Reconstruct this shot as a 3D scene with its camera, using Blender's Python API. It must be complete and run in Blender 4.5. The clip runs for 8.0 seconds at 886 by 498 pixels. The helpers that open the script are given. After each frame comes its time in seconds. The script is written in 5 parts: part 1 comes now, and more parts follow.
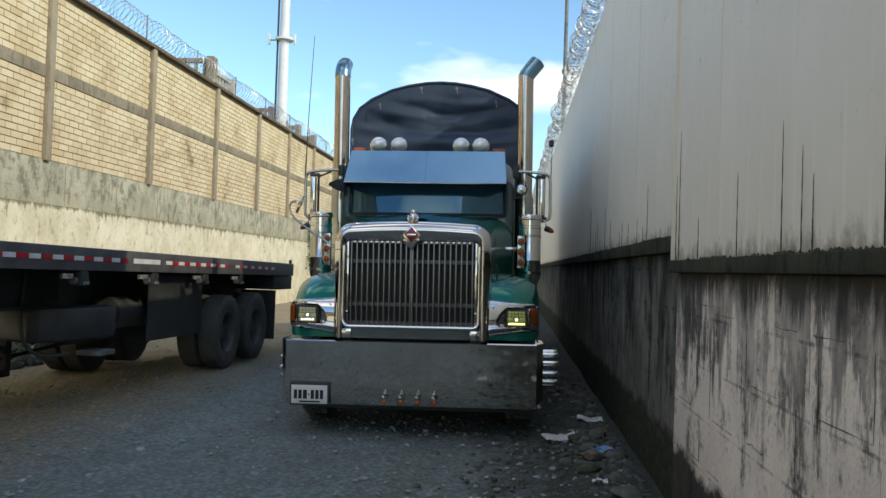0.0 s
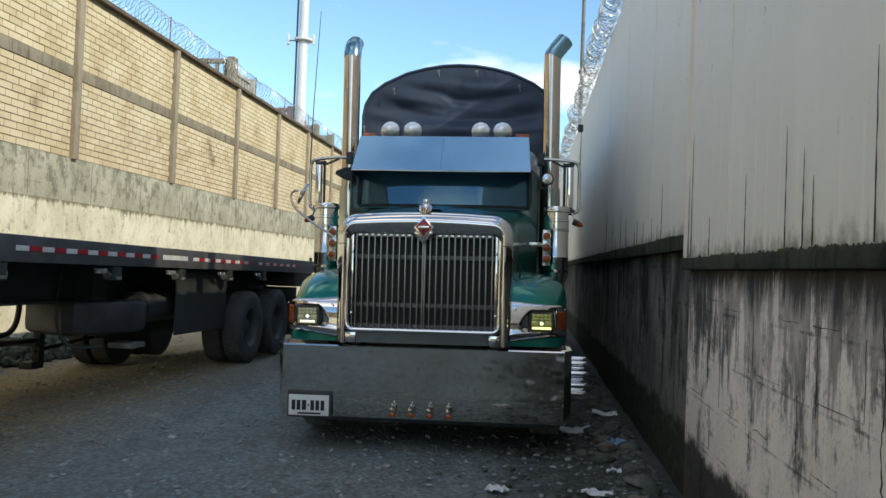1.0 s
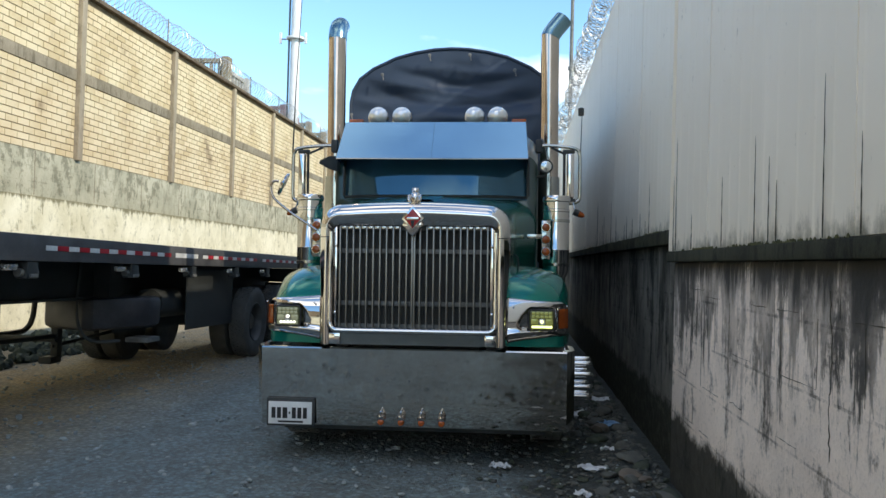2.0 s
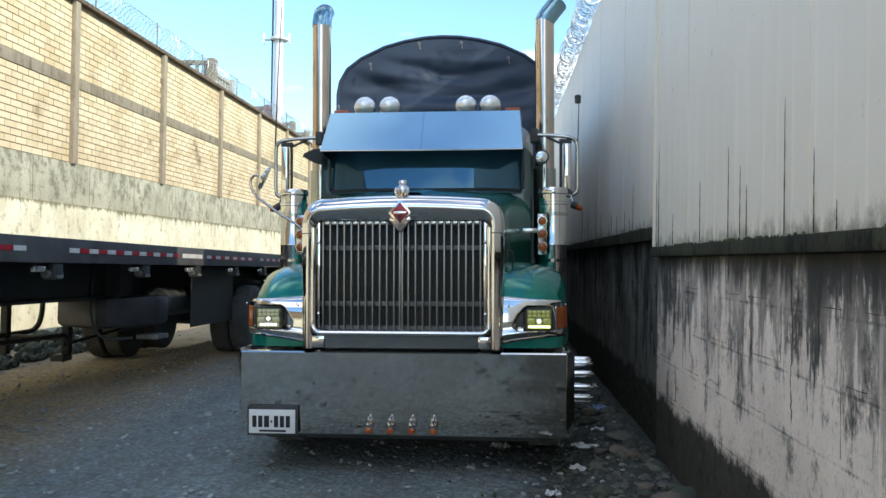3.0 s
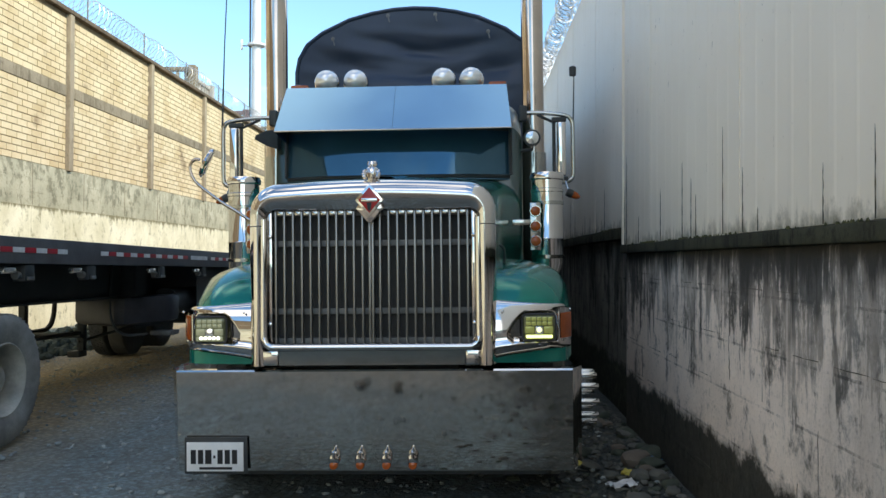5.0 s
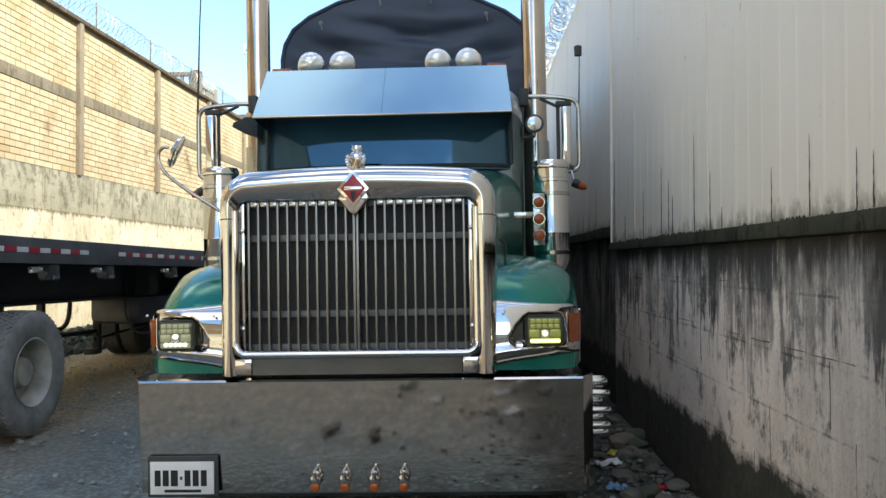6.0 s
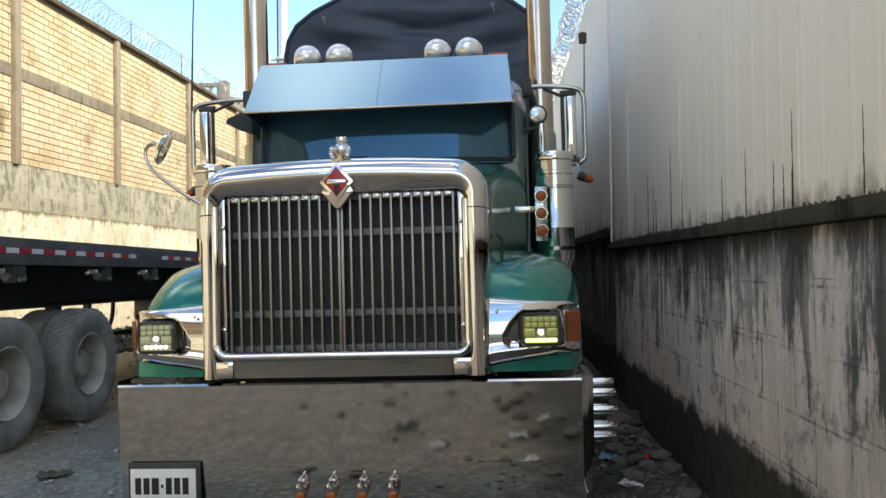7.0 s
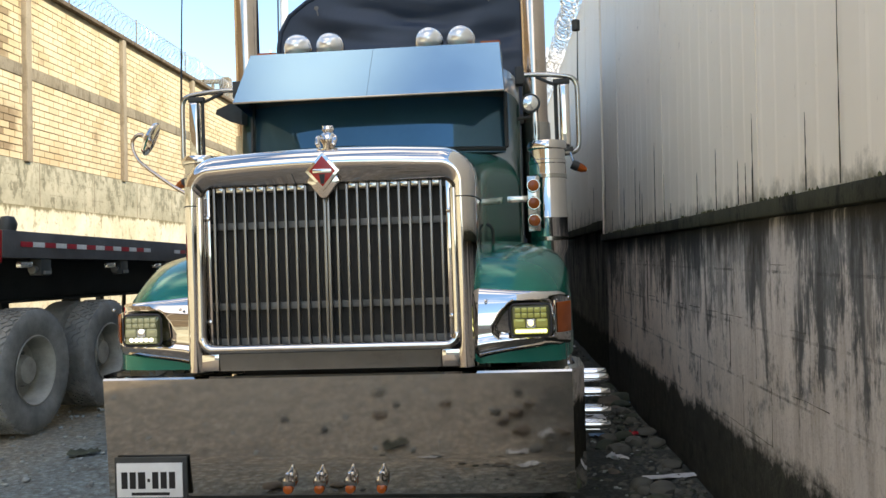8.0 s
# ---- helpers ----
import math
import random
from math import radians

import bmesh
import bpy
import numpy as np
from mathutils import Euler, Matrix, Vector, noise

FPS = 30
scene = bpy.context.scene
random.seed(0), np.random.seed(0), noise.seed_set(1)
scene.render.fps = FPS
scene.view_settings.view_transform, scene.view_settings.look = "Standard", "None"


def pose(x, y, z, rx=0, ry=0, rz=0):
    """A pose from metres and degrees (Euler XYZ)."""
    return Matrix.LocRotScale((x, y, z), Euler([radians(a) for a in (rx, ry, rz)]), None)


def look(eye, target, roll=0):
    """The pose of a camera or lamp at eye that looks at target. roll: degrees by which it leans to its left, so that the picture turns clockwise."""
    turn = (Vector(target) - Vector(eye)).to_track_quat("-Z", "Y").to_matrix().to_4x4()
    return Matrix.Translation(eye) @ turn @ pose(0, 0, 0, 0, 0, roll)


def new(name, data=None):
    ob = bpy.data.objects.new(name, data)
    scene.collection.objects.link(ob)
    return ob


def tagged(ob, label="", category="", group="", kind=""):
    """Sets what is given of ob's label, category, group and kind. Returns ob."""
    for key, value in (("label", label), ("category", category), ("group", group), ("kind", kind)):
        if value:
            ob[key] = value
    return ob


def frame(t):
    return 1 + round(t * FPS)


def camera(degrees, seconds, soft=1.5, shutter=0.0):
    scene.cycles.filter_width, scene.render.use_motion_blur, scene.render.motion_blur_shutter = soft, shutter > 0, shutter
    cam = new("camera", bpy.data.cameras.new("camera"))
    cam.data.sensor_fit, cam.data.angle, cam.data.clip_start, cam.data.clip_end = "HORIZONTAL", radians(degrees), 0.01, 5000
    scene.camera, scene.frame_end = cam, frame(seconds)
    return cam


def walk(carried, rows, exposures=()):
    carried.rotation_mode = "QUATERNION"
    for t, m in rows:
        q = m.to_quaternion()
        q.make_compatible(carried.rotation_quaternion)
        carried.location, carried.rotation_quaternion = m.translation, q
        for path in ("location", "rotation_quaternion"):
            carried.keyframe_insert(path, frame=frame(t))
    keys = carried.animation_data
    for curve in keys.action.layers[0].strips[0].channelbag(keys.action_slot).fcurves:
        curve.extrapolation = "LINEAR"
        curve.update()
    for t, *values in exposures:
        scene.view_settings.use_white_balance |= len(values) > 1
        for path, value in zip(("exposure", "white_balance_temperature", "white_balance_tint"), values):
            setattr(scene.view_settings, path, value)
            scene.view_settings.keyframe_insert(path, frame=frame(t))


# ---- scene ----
cam = camera(58.0, 8.0)
PATH = [
    (0, (0.337, 0.121, 1.511), (0.162, 2.113, 1.559), 1.9),
    (0.5, (0.339, 0.052, 1.489), (0.14, 2.041, 1.543), 2.2),
    (1, (0.317, -0.113, 1.489), (0.104, 1.875, 1.534), 2.2),
    (2.5, (0.203, -0.838, 1.484), (0.038, 1.155, 1.514), 1.2),
    (3, (0.131, -1.088, 1.484), (-0.009, 0.907, 1.51), 0.9),
    (3.5, (0.096, -1.302, 1.478), (-0.027, 0.694, 1.503), 0.6),
    (4, (0.02, -1.593, 1.472), (-0.077, 0.404, 1.499), 0.7),
    (4.5, (-0.035, -1.812, 1.467), (-0.112, 0.186, 1.494), 0.5),
    (6, (0.007, -2.421, 1.436), (-0.067, -0.422, 1.466), -0.1),
    (6.5, (0.091, -2.755, 1.399), (-0.023, -0.758, 1.437), -0.4),
    (7, (0.142, -3.11, 1.4), (0.007, -1.115, 1.438), -0.7),
    (7.5, (0.141, -3.349, 1.383), (0.006, -1.354, 1.41), -0.9),
    (8, (0.17, -3.515, 1.383), (0.034, -1.52, 1.405), -1.0),
]
walk(cam, [(t, look(eye, target, roll)) for t, eye, target, roll in PATH], [(0, 0.82, 7500, 9), (1, 0.88, 7400, 9), (2.5, 1.32, 7000, 9), (3, 1.42, 7000, 9), (4, 1.16, 7050, 8), (4.5, 1.16, 7100, 8), (6, 1.50, 7800, 12), (7, 1.42, 8150, 13), (8, 1.55, 8400, 14)])


# ---- world, sun, exposure ----
SUN = Vector((1.0, -0.58, 0.72)).normalized()
world = bpy.data.worlds.new("sky")
scene.world = world
world.use_nodes = True
wt = world.node_tree
sky = wt.nodes.new("ShaderNodeTexSky")
sky.sky_type, sky.sun_disc = "NISHITA", False
sky.sun_elevation, sky.sun_rotation = math.asin(SUN.z), math.atan2(SUN.x, SUN.y)
sky.air_density, sky.dust_density, sky.ozone_density = 1.0, 0.0, 2.5
wcoord = wt.nodes.new("ShaderNodeTexCoord")
wmap = wt.nodes.new("ShaderNodeMapping")
wmap.inputs["Scale"].default_value, wmap.inputs["Location"].default_value = (1.0, 1.0, 3.0), (7.3, 2.2, 1.5)
wnoise = wt.nodes.new("ShaderNodeTexNoise")
wnoise.inputs["Scale"].default_value, wnoise.inputs["Detail"].default_value = 2.2, 6.0
wramp = wt.nodes.new("ShaderNodeValToRGB")
wramp.color_ramp.elements[0].position, wramp.color_ramp.elements[1].position = 0.50, 0.69
wmix = wt.nodes.new("ShaderNodeMix")
wmix.data_type = "RGBA"
wmix.inputs[7].default_value = (7.6, 7.5, 7.4, 1)
wt.links.new(wcoord.outputs["Generated"], wmap.inputs["Vector"])
wt.links.new(wmap.outputs[0], wnoise.inputs["Vector"])
wt.links.new(wnoise.outputs["Fac"], wramp.inputs[0])
wt.links.new(wramp.outputs[0], wmix.inputs[0])
wtint = wt.nodes.new("ShaderNodeMix")
wtint.data_type, wtint.blend_type = "RGBA", "MULTIPLY"
wtint.inputs[0].default_value, wtint.inputs[7].default_value = 1.0, (0.70, 0.90, 1.0, 1)
wt.links.new(sky.outputs[0], wtint.inputs[6])
wt.links.new(wtint.outputs[2], wmix.inputs[6])
wt.links.new(wmix.outputs[2], wt.nodes["Background"].inputs[0])
wt.nodes["Background"].inputs[1].default_value = 0.15
sun_data = bpy.data.lights.new("sun", "SUN")
sun_data.energy, sun_data.angle, sun_data.color = 1.6, radians(0.5), (1.0, 0.93, 0.80)
sun = new("sun", sun_data)
sun.matrix_world = look((20, -9, 17), Vector((20, -9, 17)) - SUN)


# ---- materials ----
class Nodes:
    """A small helper for node materials: one tree, with its principled shader."""

    def __init__(self, name):
        self.m = bpy.data.materials.new(name)
        self.m.use_nodes = True
        self.t = self.m.node_tree
        self.p = self.t.nodes["Principled BSDF"]
        self.coord = self.add("ShaderNodeTexCoord")

    def add(self, kind):
        return self.t.nodes.new(kind)

    def link(self, a, b):
        self.t.links.new(a, b)

    def noise(self, scale, stretch=(1, 1, 1), detail=5.0, rough=0.6):
        mp, n = self.add("ShaderNodeMapping"), self.add("ShaderNodeTexNoise")
        mp.inputs["Scale"].default_value = stretch
        n.inputs["Scale"].default_value, n.inputs["Detail"].default_value, n.inputs["Roughness"].default_value = scale, detail, rough
        self.link(self.coord.outputs["Object"], mp.inputs["Vector"])
        self.link(mp.outputs[0], n.inputs["Vector"])
        return n.outputs["Fac"]

    def ramp(self, value, lo, hi, a=0.0, b=1.0):
        r = self.add("ShaderNodeMapRange")
        for k, v in zip((1, 2, 3, 4), (lo, hi, a, b)):
            r.inputs[k].default_value = v
        self.link(value, r.inputs[0])
        return r.outputs[0]

    def math(self, op, a, b):
        n = self.add("ShaderNodeMath")
        n.operation = op
        for k, v in enumerate((a, b)):
            if isinstance(v, (int, float)):
                n.inputs[k].default_value = v
            else:
                self.link(v, n.inputs[k])
        return n.outputs[0]

    def mix(self, fac, a, b, blend="MIX"):
        n = self.add("ShaderNodeMix")
        n.data_type, n.blend_type = "RGBA", blend
        for k, v in ((0, fac), (6, a), (7, b)):
            if isinstance(v, (int, float)):
                n.inputs[k].default_value = v
            elif isinstance(v, tuple):
                n.inputs[k].default_value = (*v, 1)
            else:
                self.link(v, n.inputs[k])
        return n.outputs[2]

    def axis(self, k):
        s = self.add("ShaderNodeSeparateXYZ")
        self.link(self.coord.outputs["Object"], s.inputs[0])
        return s.outputs[k]

    def bump(self, height, strength, distance=0.01):
        b = self.add("ShaderNodeBump")
        b.inputs["Strength"].default_value, b.inputs["Distance"].default_value = strength, distance
        self.link(height, b.inputs["Height"])
        self.link(b.outputs[0], self.p.inputs["Normal"])

    def done(self, colour, rough=0.6, metal=0.0, **more):
        for key, v in (("Base Color", colour), ("Roughness", rough), ("Metallic", metal), *more.items()):
            if isinstance(v, tuple):
                self.p.inputs[key].default_value = (*v, 1)
            elif isinstance(v, (int, float)):
                self.p.inputs[key].default_value = v
            else:
                self.link(v, self.p.inputs[key])
        return self.m


def plain(name, colour, rough=0.5, metal=0.0, var=0.25, scale=4.0, fine=60.0, bump=0.1, rvar=0.15, **more):
    """A surface with stains at a large scale, grain at a small one, and uneven gloss."""
    n = Nodes(name)
    big, small = n.noise(scale), n.noise(fine, detail=3.0)
    dark = tuple(c * (1 - var) for c in colour)
    light = tuple(min(1, c * (1 + var * 0.6)) for c in colour)
    c = n.mix(n.ramp(big, 0.3, 0.7), dark, light)
    c = n.mix(n.ramp(small, 0.35, 0.75, 0, var * 0.6), c, tuple(c_ * 0.5 for c_ in colour))
    if bump:
        n.bump(small, bump, 0.004)
    return n.done(c, n.ramp(big, 0.25, 0.75, max(0.02, rough - rvar * rough), min(1, rough + rvar * rough)), metal, **more)


def glow(name, colour, strength):
    n = Nodes(name)
    n.p.inputs["Emission Color"].default_value = (*colour, 1)
    n.p.inputs["Emission Strength"].default_value = strength
    return n.done(colour, 0.3)


def brick_material():
    n = Nodes("yellow_brick")
    info = n.add("ShaderNodeObjectInfo")
    geo = n.add("ShaderNodeNewGeometry")
    rnd = n.math("FRACT", n.math("ADD", info.outputs["Random"], geo.outputs["Random Per Island"]), 0.0)
    world_noise = n.add("ShaderNodeTexNoise")
    world_noise.inputs["Scale"].default_value, world_noise.inputs["Detail"].default_value = 1.1, 6.0
    n.link(geo.outputs["Position"], world_noise.inputs["Vector"])
    c = n.mix(rnd, (0.55, 0.42, 0.235), (0.70, 0.565, 0.36))
    lime = n.ramp(world_noise.outputs["Fac"], 0.58, 0.38)
    c = n.mix(n.math("MULTIPLY", lime, 0.65), c, (0.76, 0.655, 0.44))
    place = n.add("ShaderNodeSeparateXYZ")
    n.link(geo.outputs["Position"], place.inputs[0])
    worn = n.math("ADD", n.ramp(place.outputs[1], 11.0, 9.6, 0.0, 0.17), n.math("MULTIPLY", world_noise.outputs["Fac"], 1.0))
    stain = n.math("MULTIPLY", n.ramp(rnd, 0.5, 0.56), n.ramp(worn, 0.60, 0.72, 0, 0.85))
    c = n.mix(stain, c, (0.24, 0.165, 0.09))
    g = n.noise(55, detail=3.0)
    c = n.mix(n.ramp(g, 0.45, 0.8, 0, 0.35), c, (0.35, 0.26, 0.13))
    n.bump(g, 0.25, 0.004)
    return n.done(c, 0.85)


def concrete(name, light, mid, dark, streak=0.5, drip_top=None, drip_len=0.5, moss=None, moss_top=0.0, courses=0.0, fine=0.45, fall=0.55, dark_south=None, crown=None):
    """Weathered concrete: mottled in two tones, dark runs that thin out downwards from drip_top, pocks, faint courses,
    and moss from the ground up to about moss_top."""
    n = Nodes(name)
    z = n.axis(2)
    cloud = n.noise(1.0, (1.2, 1.5, 1.3), detail=8.0, rough=0.68)
    grain, blot = n.noise(48, detail=4.0), n.noise(5.0, (1, 1.1, 0.8), detail=9.0, rough=0.78)
    wide = n.noise(1.0, (4.0, 5.0, fall), detail=8.0, rough=0.72)
    thin = n.noise(1.0, (8.0, 12.0, 1.7), detail=8.0, rough=0.78)
    c = n.mix(n.ramp(cloud, 0.36, 0.62), light, mid)
    lean = n.math("MULTIPLY", n.math("SUBTRACT", z, drip_top), 0.13 / drip_len) if drip_top is not None else 0.0
    field = n.math("ADD", n.math("ADD", n.math("MULTIPLY", wide, 1 - fine), n.math("MULTIPLY", thin, fine)), n.math("ADD", lean, n.math("MULTIPLY", n.math("SUBTRACT", blot, 0.5), 0.3)))
    patch = n.ramp(n.noise(1.0, (1.4, 1.7, 1.0), detail=4.0), 0.40, 0.55, 0.4, 1.0)
    c = n.mix(n.math("MULTIPLY", n.ramp(field, 0.508, 0.56, 0, streak), patch), c, dark)
    pale_run = n.ramp(n.noise(1.0, (7.0, 11.0, 0.5), detail=5.0), 0.6, 0.68, 0, 0.5)
    c = n.mix(pale_run, c, light)
    c = n.mix(n.ramp(blot, 0.54, 0.64, 0, 0.8 * streak), c, dark)
    # Greyer and darker towards low y, with a ragged edge.
    if dark_south:
        ragged_y = n.math("ADD", n.axis(1), n.math("MULTIPLY", n.math("SUBTRACT", n.noise(1.0, (1, 1.6, 0.9), detail=9.0, rough=0.75), 0.5), 2.2))
        c = n.mix(n.ramp(ragged_y, dark_south[0], dark_south[1], 0, 0.55), c, n.mix(n.ramp(thin, 0.42, 0.58), (0.30, 0.31, 0.31), (0.085, 0.09, 0.09)))
    if crown:
        seep = n.math("ADD", z, n.math("MULTIPLY", n.math("SUBTRACT", n.math("ADD", n.math("MULTIPLY", wide, 0.6), n.math("MULTIPLY", thin, 0.4)), 0.5), crown[1]))
        c = n.mix(n.ramp(seep, crown[0] - 0.11 * crown[1] - 0.02, crown[0] - 0.03, 0, 0.93), c, dark)
    if courses:
        line = n.math("LESS_THAN", n.math("FRACT", n.math("DIVIDE", n.math("ADD", z, n.math("MULTIPLY", grain, 0.012)), courses), 0.0), 0.045)
        c = n.mix(n.math("MULTIPLY", line, n.ramp(blot, 0.45, 0.58, 0, 0.6)), c, dark)
    if moss:
        edge = n.math("ADD", z, n.math("MULTIPLY", n.math("SUBTRACT", n.noise(2.2, detail=10.0, rough=0.75), 0.5), 0.5))
        c = n.mix(n.ramp(edge, moss_top - 0.03, moss_top + 0.04, 0.95, 0.0), c, n.mix(n.ramp(n.noise(11.0, detail=9.0, rough=0.85), 0.48, 0.60), moss, tuple(2.5 * k for k in moss)))
    c = n.mix(n.ramp(grain, 0.55, 0.8, 0, 0.4), c, dark)
    n.bump(n.math("ADD", grain, n.math("MULTIPLY", blot, 1.5)), 0.45, 0.01)
    return n.done(c, 0.95, **{"Specular IOR Level": 0.2})


def sheet_metal():
    """Off-white painted sheet with grime that climbs from the lower edge and thin rust runs."""
    n = Nodes("painted_sheet_metal")
    cloud = n.noise(0.7)
    run = n.noise(1.0, (4.0, 14.0, 0.25), detail=6.0, rough=0.7)
    speck = n.noise(26, (1, 1, 0.6), detail=3.0)
    geo = n.add("ShaderNodeNewGeometry")
    pos = n.add("ShaderNodeSeparateXYZ")
    n.link(geo.outputs["Position"], pos.inputs[0])
    z = n.axis(2)
    c = n.mix(n.ramp(cloud, 0.3, 0.7), (0.85, 0.775, 0.65), (0.93, 0.86, 0.745))
    climb = n.math("ADD", z, n.math("MULTIPLY", n.math("SUBTRACT", run, 0.5), 0.8))
    c = n.mix(n.ramp(climb, -0.18, 0.06, 0.6, 0.0), c, (0.16, 0.135, 0.07))
    clump = n.math("ADD", z, n.math("MULTIPLY", n.math("SUBTRACT", n.noise(3.2, (1, 1.4, 1), detail=8.0, rough=0.75), 0.5), 0.5))
    c = n.mix(n.ramp(clump, -0.06, 0.07, 0.9, 0.0), c, (0.085, 0.08, 0.035))
    seep = n.noise(1.0, (4.0, 42.0, 0.35), detail=4.0, rough=0.6)
    reach = n.math("ADD", z, n.math("MULTIPLY", n.noise(1.0, (1, 2.2, 0.01), detail=2.0), -2.6))
    c = n.mix(n.math("MULTIPLY", n.ramp(seep, 0.66, 0.70), n.ramp(reach, -1.5, -0.7, 0.8, 0.0)), c, (0.07, 0.065, 0.045))
    c = n.mix(n.math("MULTIPLY", n.ramp(run, 0.56, 0.66), n.ramp(speck, 0.62, 0.68, 0, 0.8)), c, (0.12, 0.09, 0.06))
    n.bump(cloud, 0.08, 0.03)
    return n.done(c, 0.55)


def ground_material():
    n = Nodes("gravel_ground")
    big, mid, fine = n.noise(0.35), n.noise(2.4, detail=7.0), n.noise(38, detail=5.0, rough=0.7)
    v = n.add("ShaderNodeTexVoronoi")
    v.inputs["Scale"].default_value = 21.0
    n.link(n.coord.outputs["Object"], v.inputs["Vector"])
    c = n.mix(n.ramp(big, 0.35, 0.65), (0.20, 0.285, 0.295), (0.325, 0.42, 0.435))
    track = n.noise(1.0, (1.6, 0.18, 1.0), detail=4.0)
    c = n.mix(n.ramp(track, 0.42, 0.62, 0, 0.45), c, (0.165, 0.19, 0.185))
    lump = n.noise(9.0, detail=6.0, rough=0.75)
    c = n.mix(n.ramp(lump, 0.50, 0.62, 0, 0.7), c, (0.125, 0.13, 0.115))
    c = n.mix(n.ramp(mid, 0.45, 0.7, 0, 0.6), c, (0.165, 0.185, 0.18))
    # Brown earth by the trailer, its colour brightened for the warm light there.
    earth = n.math("MULTIPLY", n.ramp(n.axis(0), -2.9, -3.9), n.ramp(mid, 0.35, 0.6, 0.9, 0.5))
    c = n.mix(earth, c, (0.56, 0.40, 0.21))
    south = n.math("ADD", n.axis(1), n.math("MULTIPLY", n.math("SUBTRACT", mid, 0.5), 2.5))
    c = n.mix(n.ramp(south, 0.6, -0.8, 0, 0.8), c, n.mix(n.ramp(lump, 0.4, 0.6), (0.54, 0.42, 0.29), (0.32, 0.24, 0.165)))
    c = n.mix(n.ramp(fine, 0.5, 0.75, 0, 0.6), c, (0.48, 0.56, 0.57))
    c = n.mix(n.ramp(v.outputs["Distance"], 0.25, 0.6, 0, 0.5), c, (0.12, 0.11, 0.095))
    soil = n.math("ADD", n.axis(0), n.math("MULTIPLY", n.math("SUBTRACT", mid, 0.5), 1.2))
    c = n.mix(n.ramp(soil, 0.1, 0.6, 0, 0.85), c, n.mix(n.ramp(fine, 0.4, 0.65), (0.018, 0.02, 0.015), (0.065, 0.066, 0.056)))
    n.bump(n.math("ADD", n.math("ADD", n.math("MULTIPLY", v.outputs["Distance"], -0.8), fine), n.math("MULTIPLY", lump, 2.5)), 0.9, 0.03)
    return n.done(c, 0.92)


def tread_material():
    return plain("tyre_rubber", (0.25, 0.245, 0.225), 0.9, 0, 0.45, 5, 70, 0.2)


BRICK = brick_material()
MORTAR = plain("mortar", (0.20, 0.14, 0.078), 0.9, 0, 0.4, 3, 40, 0.3)
PLINTH_GREY = concrete("grey_concrete", (0.54, 0.51, 0.38), (0.36, 0.345, 0.25), (0.14, 0.135, 0.088), 0.65, 2.75, 2.2, None, 0, 0.27, 0.1, 3.0)
PLINTH_PALE = concrete("pale_concrete", (0.78, 0.735, 0.56), (0.60, 0.555, 0.39), (0.20, 0.18, 0.105), 0.8, 2.4, 0.5, None, 0, 0, 0.2, 1.4, None, (2.45, 0.6))
BEAM = concrete("beam_concrete", (0.32, 0.27, 0.195), (0.24, 0.20, 0.14), (0.11, 0.09, 0.06), 0.6)
STREAKED = concrete("streaked_concrete", (0.95, 0.82, 0.71), (0.76, 0.655, 0.57), (0.055, 0.053, 0.048), 0.95, 0.98, 0.55, (0.014, 0.016, 0.011), 0.50, 0.26, 0.6, 0.8, (1.7, 0.2), (1.53, 1.2))
# Stained and mossy; the tones also hold the deep shade behind the truck.
STAINED_SHADED = concrete("stained_shaded_concrete", (0.22, 0.205, 0.18), (0.11, 0.108, 0.094), (0.016, 0.017, 0.014), 0.95, 0.9, 1.0, (0.025, 0.026, 0.018), 0.5, 0.26)
MOSSY = concrete("mossy_concrete", (0.065, 0.066, 0.042), (0.035, 0.036, 0.024), (0.014, 0.015, 0.010), 0.9)
SHEET = sheet_metal()
MOSS = plain("ledge_moss", (0.075, 0.078, 0.028), 0.95, 0, 0.5, 7, 45, 0.4)
GRIME = plain("seam_grime", (0.05, 0.045, 0.03), 0.9, 0, 0.4, 9, 50, 0.2)
GROUND = ground_material()
STONE = plain("grey_stone", (0.115, 0.115, 0.10), 0.85, 0, 0.4, 6, 50, 0.4)
GRAVEL = plain("pale_gravel", (0.30, 0.33, 0.32), 0.85, 0, 0.4, 6, 50, 0.4)
STONE_BROWN = plain("brown_stone", (0.16, 0.13, 0.10), 0.8, 0, 0.35, 5, 45, 0.35)
STONE_DARK = plain("mossy_stone", (0.06, 0.072, 0.05), 0.85, 0, 0.5, 7, 45, 0.4)
WIRE = plain("galvanised_wire", (0.50, 0.50, 0.48), 0.45, 0.8, 0.25, 3, 50, 0)
RUBBER = tread_material()
# Tyre and rim with the shade under the deck put into their colour.
RUBBER_SHADED = plain("shaded_tyre_rubber", (0.085, 0.085, 0.08), 0.9, 0, 0.4, 5, 70, 0.2)
RIM_SHADED = plain("shaded_rim", (0.09, 0.088, 0.082), 0.6, 0.1, 0.4, 5, 50, 0.2)
COPING = concrete("coping_concrete", (0.20, 0.155, 0.11), (0.13, 0.10, 0.07), (0.055, 0.045, 0.03), 0.6)
COLUMN = concrete("column_concrete", (0.38, 0.32, 0.235), (0.29, 0.24, 0.17), (0.15, 0.125, 0.085), 0.5)
BLACK = plain("black_paint", (0.040, 0.044, 0.044), 0.55, 0, 0.5, 4, 50, 0.1)
DECK = plain("dark_steel", (0.055, 0.055, 0.062), 0.5, 0.2, 0.5, 3, 40, 0.2)
RAIL = plain("dusty_black_steel", (0.115, 0.115, 0.118), 0.55, 0.15, 0.4, 3, 40, 0.2)
